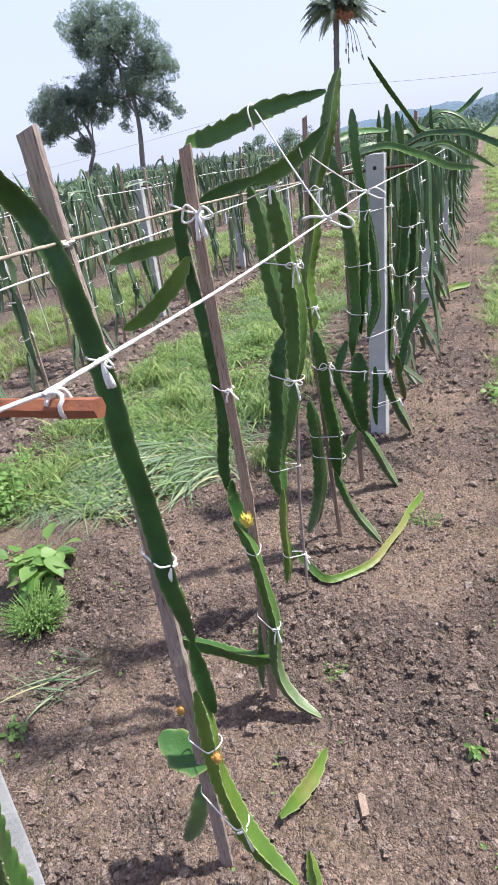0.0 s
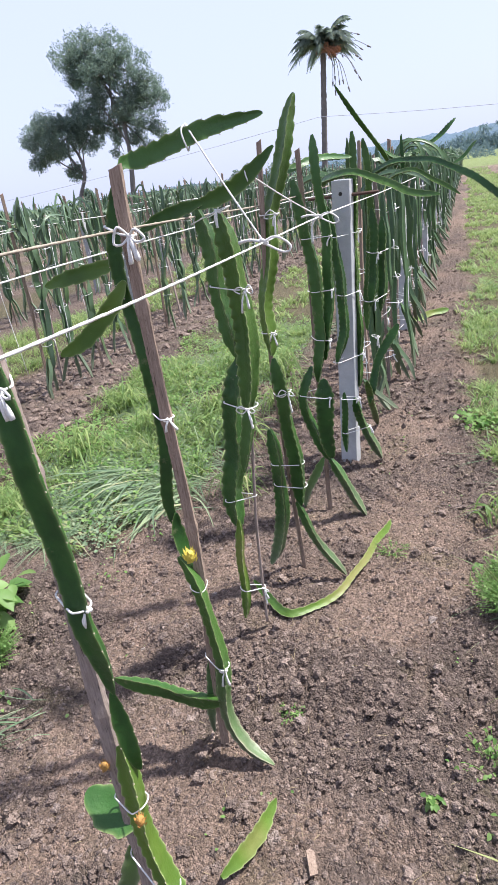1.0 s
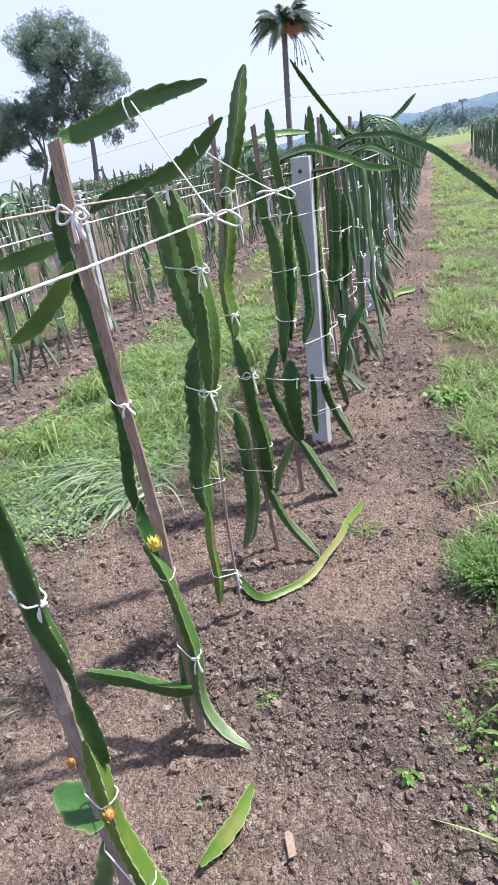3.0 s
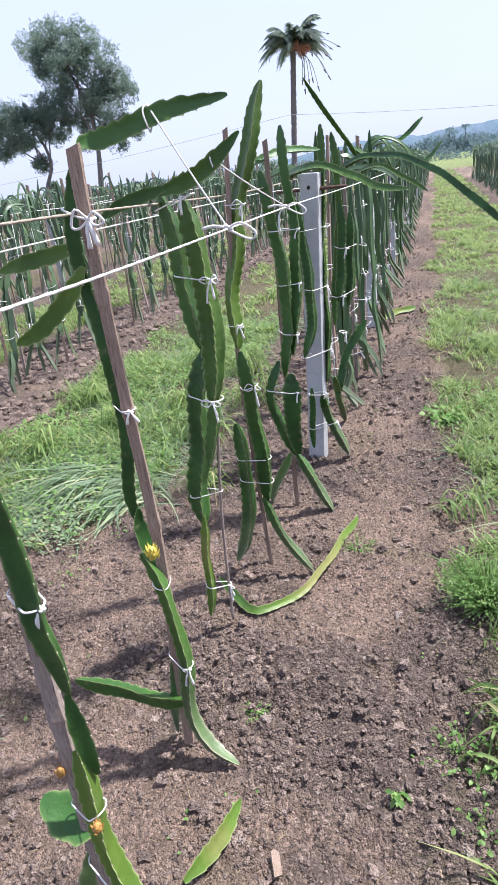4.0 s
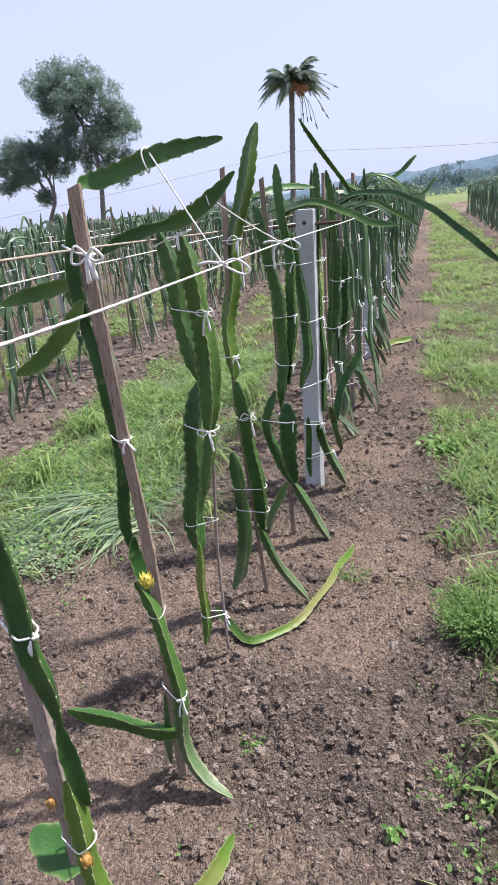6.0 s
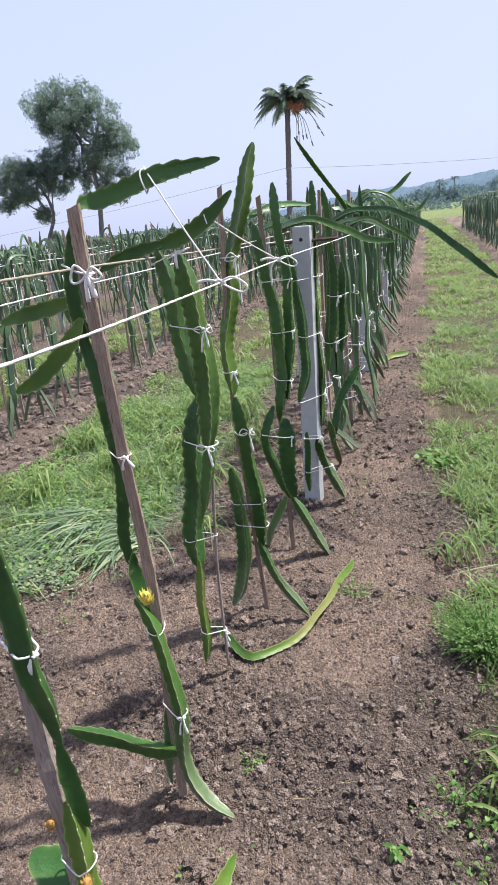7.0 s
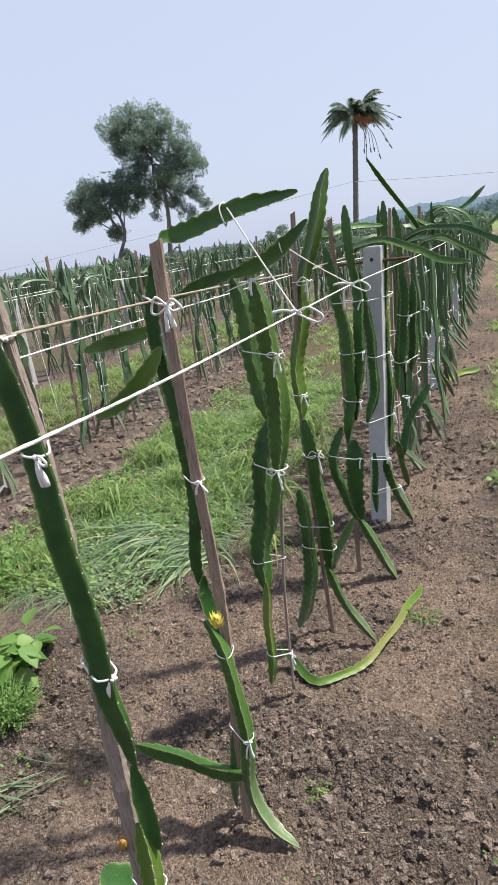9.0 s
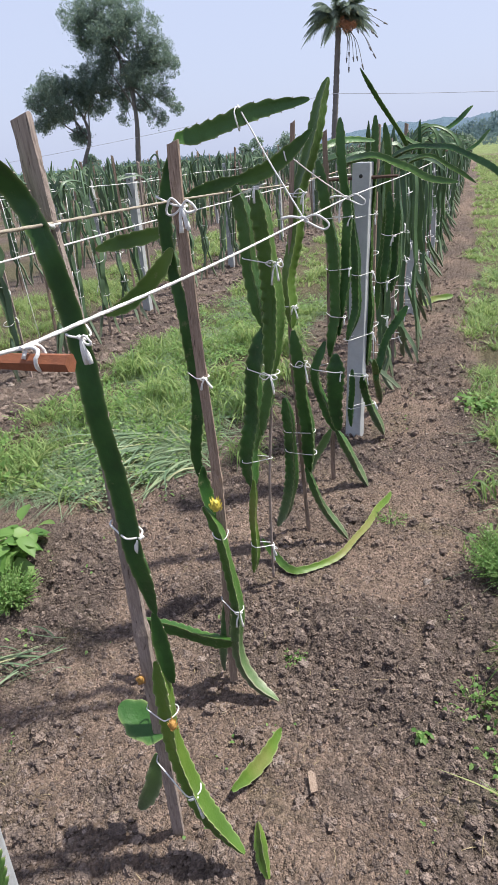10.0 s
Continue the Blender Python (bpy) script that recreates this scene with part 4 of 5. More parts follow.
# ---- field plants ----
def ribbon(rng, x0, y0, z0, x1, y1, z1, wob=0.025, n=6):
    u = np.linspace(0, 1, n)
    p = np.stack([x0 + (x1 - x0) * u, y0 + (y1 - y0) * u, z0 + (z1 - z0) * u], 1)
    p[1:-1, :2] += rng.normal(0, wob, (n - 2, 2))
    return p


def arm(rng, x, y, z, side, along, reach):
    """A top segment that rises, bends over and droops."""
    rise = rng.uniform(0.03, 0.16)
    return np.array([(x, y, z - 0.12), (x + side * 0.03, y + along * 0.03, z), (x + side * reach * 0.4, y + along * reach * 0.4, z + rise),
                     (x + side * reach * 0.8, y + along * reach * 0.8, z + rise * 0.5), (x + side * reach, y + along * reach, z - rng.uniform(0.0, 0.25))])


def field_stems(rng, dense):
    """Centre lines and widths of one plant's stems: trunks, upper segments, low props, tips and arching arms."""
    out = []
    if dense:
        for k in range(rng.integers(4, 7)):
            x, y = rng.normal(0.0, 0.075), rng.uniform(-0.25, 0.25)
            z1 = rng.uniform(1.28, 1.48) if rng.random() < 0.7 else rng.uniform(1.5, 1.66)
            zm = rng.uniform(0.45, 0.85)
            if rng.random() < 0.7:
                out.append((ribbon(rng, x + rng.normal(0, 0.04), y + rng.normal(0, 0.05), 0.02, x, y, zm + 0.05, 0.012, 4), rng.uniform(0.032, 0.045)))
            out.append((ribbon(rng, x, y, zm, x * 0.7, y + rng.normal(0, 0.02), z1, 0.008, 5), rng.uniform(0.044, 0.062)))
        for k in range(rng.integers(2, 4)):
            s = rng.choice([-1, 1, 1])
            out.append((ribbon(rng, s * 0.04, rng.uniform(-0.2, 0.2), rng.uniform(0.28, 0.45), s * rng.uniform(0.12, 0.22), rng.uniform(-0.2, 0.2), 0.02, 0.012, 4), 0.044))
        for k in range(rng.integers(2, 4)):
            x, y = rng.normal(0, 0.05), rng.uniform(-0.2, 0.2)
            out.append((ribbon(rng, x, y, 1.32, x + rng.normal(0, 0.07), y + rng.normal(0, 0.08), rng.uniform(1.50, 1.66), 0.008, 4), rng.uniform(0.034, 0.046)))
        for k in range(rng.integers(2, 4)):
            out.append((arm(rng, rng.normal(0, 0.05), rng.uniform(-0.2, 0.2), rng.uniform(1.38, 1.50), rng.choice([-1, 1]) * rng.uniform(0.4, 1), rng.normal(0, 0.5), rng.uniform(0.22, 0.46)), rng.uniform(0.030, 0.042)))
    else:
        for k in range(rng.integers(2, 4)):
            x, y = rng.normal(0, 0.024), rng.normal(0, 0.024)
            zm, z1 = rng.uniform(0.70, 0.98), rng.uniform(1.25, 1.5) if rng.random() < 0.6 else rng.uniform(1.5, 1.66)
            out.append((ribbon(rng, x * 0.5, y * 0.5, rng.uniform(0.26, 0.42), x, y, zm, 0.012, 5), rng.uniform(0.050, 0.068)))
            out.append((ribbon(rng, x, y, zm - 0.03, x + rng.normal(0, 0.035), y + rng.normal(0, 0.05), z1, 0.018, 5), rng.uniform(0.048, 0.070)))
        for k in range(rng.integers(2, 4)):
            a = rng.uniform(0, 6.28)
            e = rng.uniform(0.06, 0.17)
            out.append((ribbon(rng, 0.02 * math.cos(a), 0.02 * math.sin(a), rng.uniform(0.34, 0.44), e * math.cos(a), e * math.sin(a), 0.01, 0.010, 4), rng.uniform(0.034, 0.044)))
        for k in range(rng.integers(1, 3)):
            s, l = rng.choice([-1, 1]) * rng.uniform(0.03, 0.18), rng.normal(0, 0.12)
            out.append((ribbon(rng, s * 0.2, l * 0.2, 1.30, s, l, rng.uniform(1.46, 1.68), 0.012, 4), rng.uniform(0.024, 0.034)))
        for k in range(rng.integers(4, 7)):
            out.append((arm(rng, rng.normal(0, 0.03), rng.normal(0, 0.08), rng.uniform(1.34, 1.46), rng.choice([-1, 1]) * rng.uniform(0.3, 1), rng.normal(0, 0.8), rng.uniform(0.20, 0.46)), rng.uniform(0.019, 0.029)))
    return out


def field_plant(seed, dense):
    rng = np.random.default_rng(seed)
    p = empty("dragon_fruit_plant", "dense dragon fruit cactus stems tied along the trellis" if dense else "twisted dragon fruit cactus tied to a stake with drooping tops", "cactus", "dragon fruit plants")
    for pts, w in field_stems(rng, dense):
        part("stem", stem_mesh(pts, w * 0.80, rib_turn(pts, rng.normal(0.45, 0.4)), abs(rng.normal(0, 0.08)), False, 0.034, rng, skin=PALED_CACTUS if dense else HAZED_CACTUS), p)
    for z in (0.26, 0.5, 0.74, 0.98, 1.22) if dense else (0.52, 0.74, 0.98, 1.22):
        y = rng.uniform(-0.1, 0.1) if dense else 0.0
        v, f = tube(loop_points((0, y, z + rng.normal(0, 0.04)), 0.072 if dense else 0.042, 0.085 if dense else 0.046, rng.normal(0, 0.3), rng, 10), 0.0024, 4, 0.025)
        v2, f2 = tube([(0.040, y - 0.045, z), (0.045, y - 0.055, z - 0.02), (0.045 + rng.normal(0, 0.01), y - 0.053, z - 0.06)], 0.0042, 4, 0.02, 1.5)
        loop = part("tie", mesh_of("tie", v, f, TWINE), p, "white twine tie")
        part("tail", mesh_of("tail", v2, f2, TWINE), loop)
    if seed % 2:
        x, y = rng.uniform(0.02, 0.07), rng.uniform(-0.2, 0.1)
        v, f = tube([(x, y, 1.38), (x + 0.01, y, 0.9), (x + rng.normal(0, 0.02), y, rng.uniform(0.25, 0.6))], 0.0024, 4, 0.2)
        part("hanging_twine", mesh_of("hanging_twine", v, f, TWINE), p, "white twine hanging from the rope")
    return p


def field_stake(seed):
    rng = np.random.default_rng(seed)
    h = rng.uniform(1.45, 1.72)
    return stake([(rng.normal(0, 0.02), rng.normal(0, 0.02), h), (rng.normal(0, 0.01), 0, h * 0.5)], (0, 0.0001 * seed, 0), 0.024, 0.018, GREY_STAKE if seed % 2 else STAKE, 0.14)


dense_kinds = [field_plant(100 + k, True) for k in range(8)]
sparse_kinds = [field_plant(200 + k, False) for k in range(10)]
stake_kinds = [field_stake(300 + k) for k in range(5)]
used = set()


def put(kinds, i, m):
    k = kinds[i % len(kinds)]
    if k.name in used:
        return copy_thing(k, m)
    used.add(k.name)
    k.matrix_basis = m
    return k


frng = np.random.default_rng(21)
count = 0
for y in np.arange(4.25, 22, 0.56):
    y2 = y + frng.normal(0, 0.05)
    put(dense_kinds, count * 3 + int(frng.integers(0, 3)), pose(0.03 + frng.normal(0, 0.03), y2, 0.0, frng.normal(0, 1), frng.normal(0, 1), frng.normal(0, 12)))
    put(stake_kinds, count, pose(frng.normal(0, 0.04), y2 + 0.1, 0.0, frng.normal(0, 0.8), frng.normal(0, 0.8), frng.uniform(0, 360)))
    count += 1
for row, first, last in ((-2.8, 2.25, 22), (-5.6, 3.0, 22), (-8.4, 5.0, 20)):
    for y in np.arange(first, last, 0.47):
        y2 = y + frng.normal(0, 0.06)
        put(sparse_kinds, count * 3 + int(frng.integers(0, 4)), pose(row + frng.normal(0, 0.05), y2, 0.0, frng.normal(0, 2), frng.normal(0, 2), frng.choice([0, 120, 240]) + frng.normal(0, 20)))
        put(stake_kinds, count, pose(row + frng.normal(0, 0.05), y2 + 0.04, 0.0, frng.normal(0, 2.5), frng.normal(0, 2.5), frng.uniform(0, 360)))
        count += 1


def far_rows():
    """The farther rows, in one mesh each, of simple stems."""
    kinds = []
    for k in range(6):
        rng = np.random.default_rng(400 + k)
        pieces = []
        stems = sorted(field_stems(rng, k < 3), key=lambda s: s[0][:, 2].min())
        for pts, w in stems:
            if len(pieces) > (16 if k < 3 else 7):
                break
            v, f, _, _ = stem_geometry(pts, w * 0.9, rib_turn(pts, rng.normal(0.45, 0.5)), rng, 0.30, False, 0.12, False, True)
            pieces.append((v, f))
        sv, sf = tube([(0, 0, 0), (0.01, 0, 0.8), (0.02, 0.01, 1.55)], 0.012, 4, 0.8)
        kinds.append((join(pieces), (sv, sf)))
    rng = np.random.default_rng(9)
    rows = [(0.03, 22, 64, True), (2.75, 17.2, 39.5, True)]
    rows += [(-2.8 * k, {1: 22, 2: 22, 3: 20}.get(k, 2.0 + 1.5 * k), 66, False) for k in range(1, 14)]
    for x, a, b, dense in rows:
        verts, faces, base = [], [], 0
        for y in np.arange(a, b, 0.60 if a < 30 else 0.68):
            (v, f), (sv, sf) = kinds[int(rng.integers(0, 3)) + (0 if dense else 3)]
            t = rng.normal(0, 0.3) + (0 if dense else 2.094 * int(rng.integers(0, 3)))
            rot = np.array([[math.cos(t), -math.sin(t), 0], [math.sin(t), math.cos(t), 0], [0, 0, rng.uniform(0.94, 1.08)]])
            verts.append(v @ rot.T + np.array((x + rng.normal(0, 0.05), y + rng.normal(0, 0.06), 0)))
            faces += [tuple(i + base for i in g) for g in f]
            base += len(v)
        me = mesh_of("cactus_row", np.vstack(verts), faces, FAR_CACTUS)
        n = len(me.vertices)
        me.attributes.new("rim", "FLOAT", "POINT").data.foreach_set("value", np.full(n, 0.35, np.float32))
        me.attributes.new("young", "FLOAT", "POINT").data.foreach_set("value", np.full(n, 0.02, np.float32))
        tagged(new("cactus_row", me), "distant row of dragon fruit cactus plants on trellis", "cactus row", "cactus rows", "stuff")


far_rows()


# ---- soil clods ----
def clods(name, n, lo, hi, area, seed, detail=1):
    rng = np.random.default_rng(seed)
    if detail:
        bm = bmesh.new()
        bmesh.ops.create_icosphere(bm, subdivisions=detail, radius=1)
        proto = np.array([v.co[:] for v in bm.verts])
        tris = np.array([[v.index for v in f.verts] for f in bm.faces])
        bm.free()
    else:
        proto = np.array([(1, 0, 0), (-1, 0, 0), (0, 1, 0), (0, -1, 0), (0, 0, 1), (0, 0, -1)], float)
        tris = np.array([(0, 2, 4), (2, 1, 4), (1, 3, 4), (3, 0, 4), (2, 0, 5), (1, 2, 5), (3, 1, 5), (0, 3, 5)])
    kinds = []
    for k in range(12):
        o = Vector(rng.uniform(0, 50, 3))
        p = np.array([q * (1 + 0.60 * noise.noise(Vector(q) * 1.3 + o) + 0.50 * noise.noise(Vector(q) * 3.1 + o)) for q in proto]) + 0.12 * rng.standard_normal(proto.shape)
        kinds.append(p * np.array((1, rng.uniform(0.7, 1), rng.uniform(0.6, 0.9))))
    verts, faces, base = [], [], 0
    while base < n:
        x, y = rng.uniform(area[0], area[1]), area[2] + (area[3] - area[2]) * rng.random() ** 1.5
        if 0.36 + 0.64 * tilth(x, y) < rng.uniform(0.05, 1.0) or strip_mask(x, y) > rng.random() * 1.1:
            continue
        s = lo + (hi - lo) * rng.random() ** 2.2
        t = rng.uniform(0, 6.28)
        rot = np.array([[math.cos(t), -math.sin(t), 0], [math.sin(t), math.cos(t), 0], [0, 0, 1]])
        verts.append((kinds[int(rng.integers(0, 12))] * s / 2) @ rot.T + np.array((x, y, ground_height(x, y) + s * rng.uniform(-0.22, 0.10))))
        faces.append(tris + base * len(proto))
        base += 1
    me = mesh_of(name, np.vstack(verts), np.vstack(faces), CLOD, False)
    tagged(new(name, me), "loose crumbled brown soil clods on the hoed strip", "soil", kind="stuff")


clods("soil_clods", 24000, 0.004, 0.012, (-1.3, 0.80, 0.95, 4.2), 30, 0)
clods("soil_clods", 14000, 0.009, 0.024, (-1.1, 0.85, 0.95, 5.5), 31)
clods("soil_clods", 2600, 0.018, 0.042, (-1.1, 0.85, 1.0, 8.0), 32, 2)
clods("soil_clods", 90, 0.035, 0.062, (-1.0, 0.8, 1.0, 6.0), 35, 2)
clods("soil_clods", 4500, 0.005, 0.018, (-2.4, -0.9, 1.2, 2.9), 36, 0)
clods("soil_clods", 4200, 0.02, 0.10, (-3.6, -2.1, 2.5, 14.0), 33, 1)
clods("soil_clods", 2600, 0.012, 0.05, (-0.7, 0.75, 4.0, 16.0), 34, 1)


# ---- grass and weeds ----
def blades(name, label, n, area, height, width, mat, seed, mask=True, flat=False, lean=0.8):
    rng = np.random.default_rng(seed)
    xs, ys, hs = [], [], []
    while len(xs) < n:
        x, y = rng.uniform(area[0], area[1]), rng.uniform(area[2], area[3])
        c = noise.noise((x * 1.3, y * 1.3, 12.0)) + 0.5 * noise.noise((x * 5, y * 5, 14.0))
        if mask and (strip_mask(x, y) < rng.uniform(0.1, 0.9) or c < rng.uniform(-0.45, 0.25)):
            continue
        if mask and not flat and ((x + 1.15) / 0.5) ** 2 + ((y - 2.95) / 0.42) ** 2 < 1 and rng.random() < 0.85:
            continue
        tuft = rng.uniform(0.5, 1.3) * (1.0 + 0.7 * c)
        for _ in range(int(rng.integers(4, 16)) if mask else 1):
            xs.append(x + rng.normal(0, 0.022)), ys.append(y + rng.normal(0, 0.022)), hs.append(tuft)
    xs, ys, hs = xs[:n], ys[:n], hs[:n]
    x, y, hs = np.array(xs), np.array(ys), np.array(hs)
    h = height * np.clip(hs, 0.25, 2.0) * rng.uniform(0.45, 1.2, n)
    w = width * rng.uniform(0.6, 1.4, n)
    a = rng.uniform(0, 2 * np.pi, n)
    ln = (rng.uniform(1.2, 2.0, n) if flat else np.abs(rng.normal(lean, 0.35, n))) * h
    g = np.array([ground_height(p, q) for p, q in zip(x, y)]) - 0.004
    d = np.stack([np.cos(a), np.sin(a)], 1)
    s = np.stack([-np.sin(a + rng.normal(0, 0.8, n)), np.cos(a)], 1)
    v = np.empty((n, 7, 3))
    for j, (u, wd) in enumerate(((0, 0.8), (0.4, 1.0), (0.75, 0.7))):
        bend = ln * u ** 1.7
        z = g + (h * (0.18 * math.sin(u * 3) if flat else u * (1 - 0.25 * u)))
        for k, sg in enumerate((-0.5, 0.5)):
            v[:, 2 * j + k, 0] = x + d[:, 0] * bend + s[:, 0] * w * wd * sg
            v[:, 2 * j + k, 1] = y + d[:, 1] * bend + s[:, 1] * w * wd * sg
            v[:, 2 * j + k, 2] = z
    v[:, 6, 0], v[:, 6, 1] = x + d[:, 0] * ln * 1.15, y + d[:, 1] * ln * 1.15
    v[:, 6, 2] = g + h * (0.02 if flat else 0.80)
    base = (np.arange(n) * 7)[:, None]
    quads = np.concatenate([base + np.array([[0, 1, 3, 2]]), base + np.array([[2, 3, 5, 4]])]).tolist()
    faces = quads + (base + np.array([[4, 5, 6]])).tolist()
    tagged(new(name, mesh_of(name, v.reshape(-1, 3), faces, mat)), label, "grass", kind="stuff")


def leaves(name, label, n, area, height, size, mat, seed, mask=True):
    """Small broad weed leaves, each a folded lens."""
    rng = np.random.default_rng(seed)
    v, faces = [], []
    while len(v) < n * 8:
        x, y = rng.uniform(area[0], area[1]), rng.uniform(area[2], area[3])
        c = noise.noise((x * 1.9, y * 1.9, 22.0))
        if mask and (strip_mask(x, y) < rng.uniform(0.1, 0.8) or c < rng.uniform(-0.4, 0.3)):
            continue
        g = ground_height(x, y)
        for k in range(int(rng.integers(3, 7))):
            a, s = rng.uniform(0, 6.28), size * rng.uniform(0.5, 1.2)
            o = np.array((x + rng.normal(0, 0.03), y + rng.normal(0, 0.03), g + height * rng.uniform(0.2, 1)))
            d = np.array((math.cos(a), math.sin(a), rng.normal(0.1, 0.35)))
            p = np.array((-math.sin(a), math.cos(a), rng.normal(0, 0.3))) * s * 0.36
            up = np.array((0, 0, s * 0.10))
            b = len(v)
            v.append(o)
            for u, wd in ((0.32, 0.95), (0.68, 0.80)):
                v += [o + d * s * u + p * wd + up, o + d * s * u, o + d * s * u - p * wd + up]
            v.append(o + d * s - up * 1.5)
            faces += [(b, b + 2, b + 1), (b, b + 3, b + 2), (b + 1, b + 2, b + 5, b + 4), (b + 2, b + 3, b + 6, b + 5), (b + 4, b + 5, b + 7), (b + 5, b + 6, b + 7)]
    tagged(new(name, mesh_of(name, np.array(v), faces, mat)), label, "weeds", kind="stuff")


blades("grass", "fresh green grass between the cactus rows", 17000, (-2.4, -0.45, 2.2, 6.5), 0.085, 0.0085, GRASS, 41)
blades("grass", "fresh green grass beside the cactus row", 17000, (0.5, 2.3, 1.3, 6.5), 0.085, 0.0068, GRASS, 42)
blades("grass", "green grass between the cactus rows", 15000, (-5.2, -0.4, 6.5, 16), 0.10, 0.012, GRASS, 43)
blades("grass", "green grass strip beside the cactus row", 13000, (0.4, 2.3, 6.5, 16), 0.08, 0.011, GRASS, 48)
blades("grass", "distant green grass between cactus rows", 14000, (-11, 2.4, 16, 60), 0.13, 0.026, GRASS, 44)
blades("grass", "green grass between the farther cactus rows", 9000, (-5.2, -3.2, 2.5, 8), 0.13, 0.006, GRASS, 45)
blades("grass", "green grass strip running to the end of the row", 11000, (0.4, 2.35, 15.5, 42), 0.09, 0.022, GRASS, 49)
blades("trampled_grass", "pale trampled grass lying flat on the ground", 2600, (-1.65, -0.65, 2.45, 3.5), 0.16, 0.0045, FLAT_GRASS, 46, True, True)
blades("trampled_grass", "pale flattened grass among green tufts", 8500, (-2.0, -0.4, 3.2, 7.0), 0.18, 0.0055, FLAT_GRASS, 50, True, True)
blades("trampled_grass", "pale cut grass lying in the strip", 2500, (0.7, 2.0, 2.0, 9.0), 0.16, 0.005, FLAT_GRASS, 47, True, True)
leaves("weeds", "low broad-leaved weeds among the grass", 7000, (-2.3, -0.6, 2.3, 7), 0.08, 0.025, WEED, 51)
leaves("weeds", "low broad-leaved weeds beside the row", 9000, (0.6, 2.2, 1.3, 10), 0.06, 0.022, WEED, 52)
leaves("dead_leaves", "pale withered leaves matted among the trampled grass", 1500, (-1.6, -0.6, 2.45, 3.1), 0.04, 0.020, FLAT_GRASS, 55, True)
leaves("weeds", "small weed seedlings on the bare ground", 260, (-2.2, -0.7, 1.2, 2.7), 0.02, 0.016, WEED, 56, False)
leaves("weeds", "tiny weed seedlings sprouting from bare soil", 160, (-1.1, 0.7, 1.1, 5), 0.012, 0.014, WEED, 53, False)
blades("straw_bits", "scattered dry straw bits on the soil", 1500, (-1.0, 0.7, 1.0, 5.0), 0.030, 0.0012, STRAW, 54, False, True)


def swathe(name, label, foot, way, n, length, width, rise, fan, mat, seed, spread_r=0.05):
    """Long ribbon leaves springing from one spot and falling the same way."""
    rng = np.random.default_rng(seed)
    vs, fs = [], []
    for k in range(n):
        a = way + rng.normal(0, fan)
        l, w = length * rng.uniform(0.5, 1.15), width * rng.uniform(0.6, 1.3)
        d, p = np.array((math.cos(a), math.sin(a), 0.0)), np.array((-math.sin(a), math.cos(a), rng.normal(0, 0.5)))
        x, y = foot[0] + rng.normal(0, spread_r), foot[1] + rng.normal(0, spread_r)
        o = np.array((x, y, ground_height(x, y) + rng.uniform(0, 0.03)))
        top, sway = rise * rng.uniform(0.4, 1.3), rng.normal(0, 0.05)
        b = len(vs)
        for i, u in enumerate((0.0, 0.2, 0.4, 0.6, 0.8, 1.0)):
            c = o + d * l * u + np.array((0, 0, top * math.sin(math.pi * min(1.0, u * 0.95 + 0.05)) - 0.01 * u)) + np.cross(d, (0, 0, 1)) * sway * u * u
            wd = w * (0.55, 1.0, 1.0, 0.85, 0.55, 0.06)[i] / 2
            vs += [c - p * wd, c + np.array((0, 0, -wd * 0.5)), c + p * wd]
            if i:
                q = b + 3 * i
                fs += [(q - 3, q - 2, q + 1, q), (q - 2, q - 1, q + 2, q + 1)]
    return tagged(new(name, mesh_of(name, np.array(vs), fs, mat)), label, "grass", kind="stuff")


swathe("cut_grass", "heap of cut pale green grass wilting on the ground", (-1.18, 3.18), 3.95, 120, 0.42, 0.008, 0.05, 0.34, FLAT_GRASS, 58, 0.07)
swathe("cut_grass", "swathe of wilted grass lying at the strip's edge", (-0.86, 3.05), 4.3, 90, 0.34, 0.008, 0.05, 0.45, FLAT_GRASS, 59, 0.10)
swathe("grass_tuft", "coarse broad-bladed green grass tuft at the path edge", (0.84, 1.74), 1.9, 26, 0.20, 0.010, 0.11, 0.75, GRASS, 60, 0.03)
swathe("grass_tuft", "coarse broad-bladed green grass tuft beside the weeds", (0.84, 1.92), 2.6, 22, 0.18, 0.009, 0.10, 0.7, GRASS, 63, 0.03)
swathe("grass_tuft", "long grass blades leaning over the bare strip", (0.74, 2.95), 2.4, 30, 0.17, 0.009, 0.10, 1.0, GRASS, 64, 0.06)
swathe("grass_tuft", "flattened grass wisps on the bare soil", (-0.80, 1.62), 3.6, 26, 0.24, 0.005, 0.02, 0.4, FLAT_GRASS, 65, 0.05)
swathe("grass_tuft", "green grass tuft at the edge of the strip", (-0.52, 3.10), 1.2, 60, 0.18, 0.007, 0.12, 1.6, GRASS, 66, 0.04)
for k, (x, y) in enumerate(((-0.75, 3.75), (-1.05, 4.2), (-0.62, 4.4), (-1.4, 3.9), (-1.75, 3.5), (-0.8, 5.0), (-1.2, 5.2), (-1.9, 4.4))):
    swathe("grass_tuft", "lush arching grass tuft between the rows", (x, y), 0.0, 70, 0.25, 0.010, 0.15, 2.5, GRASS, 80 + k, 0.05)


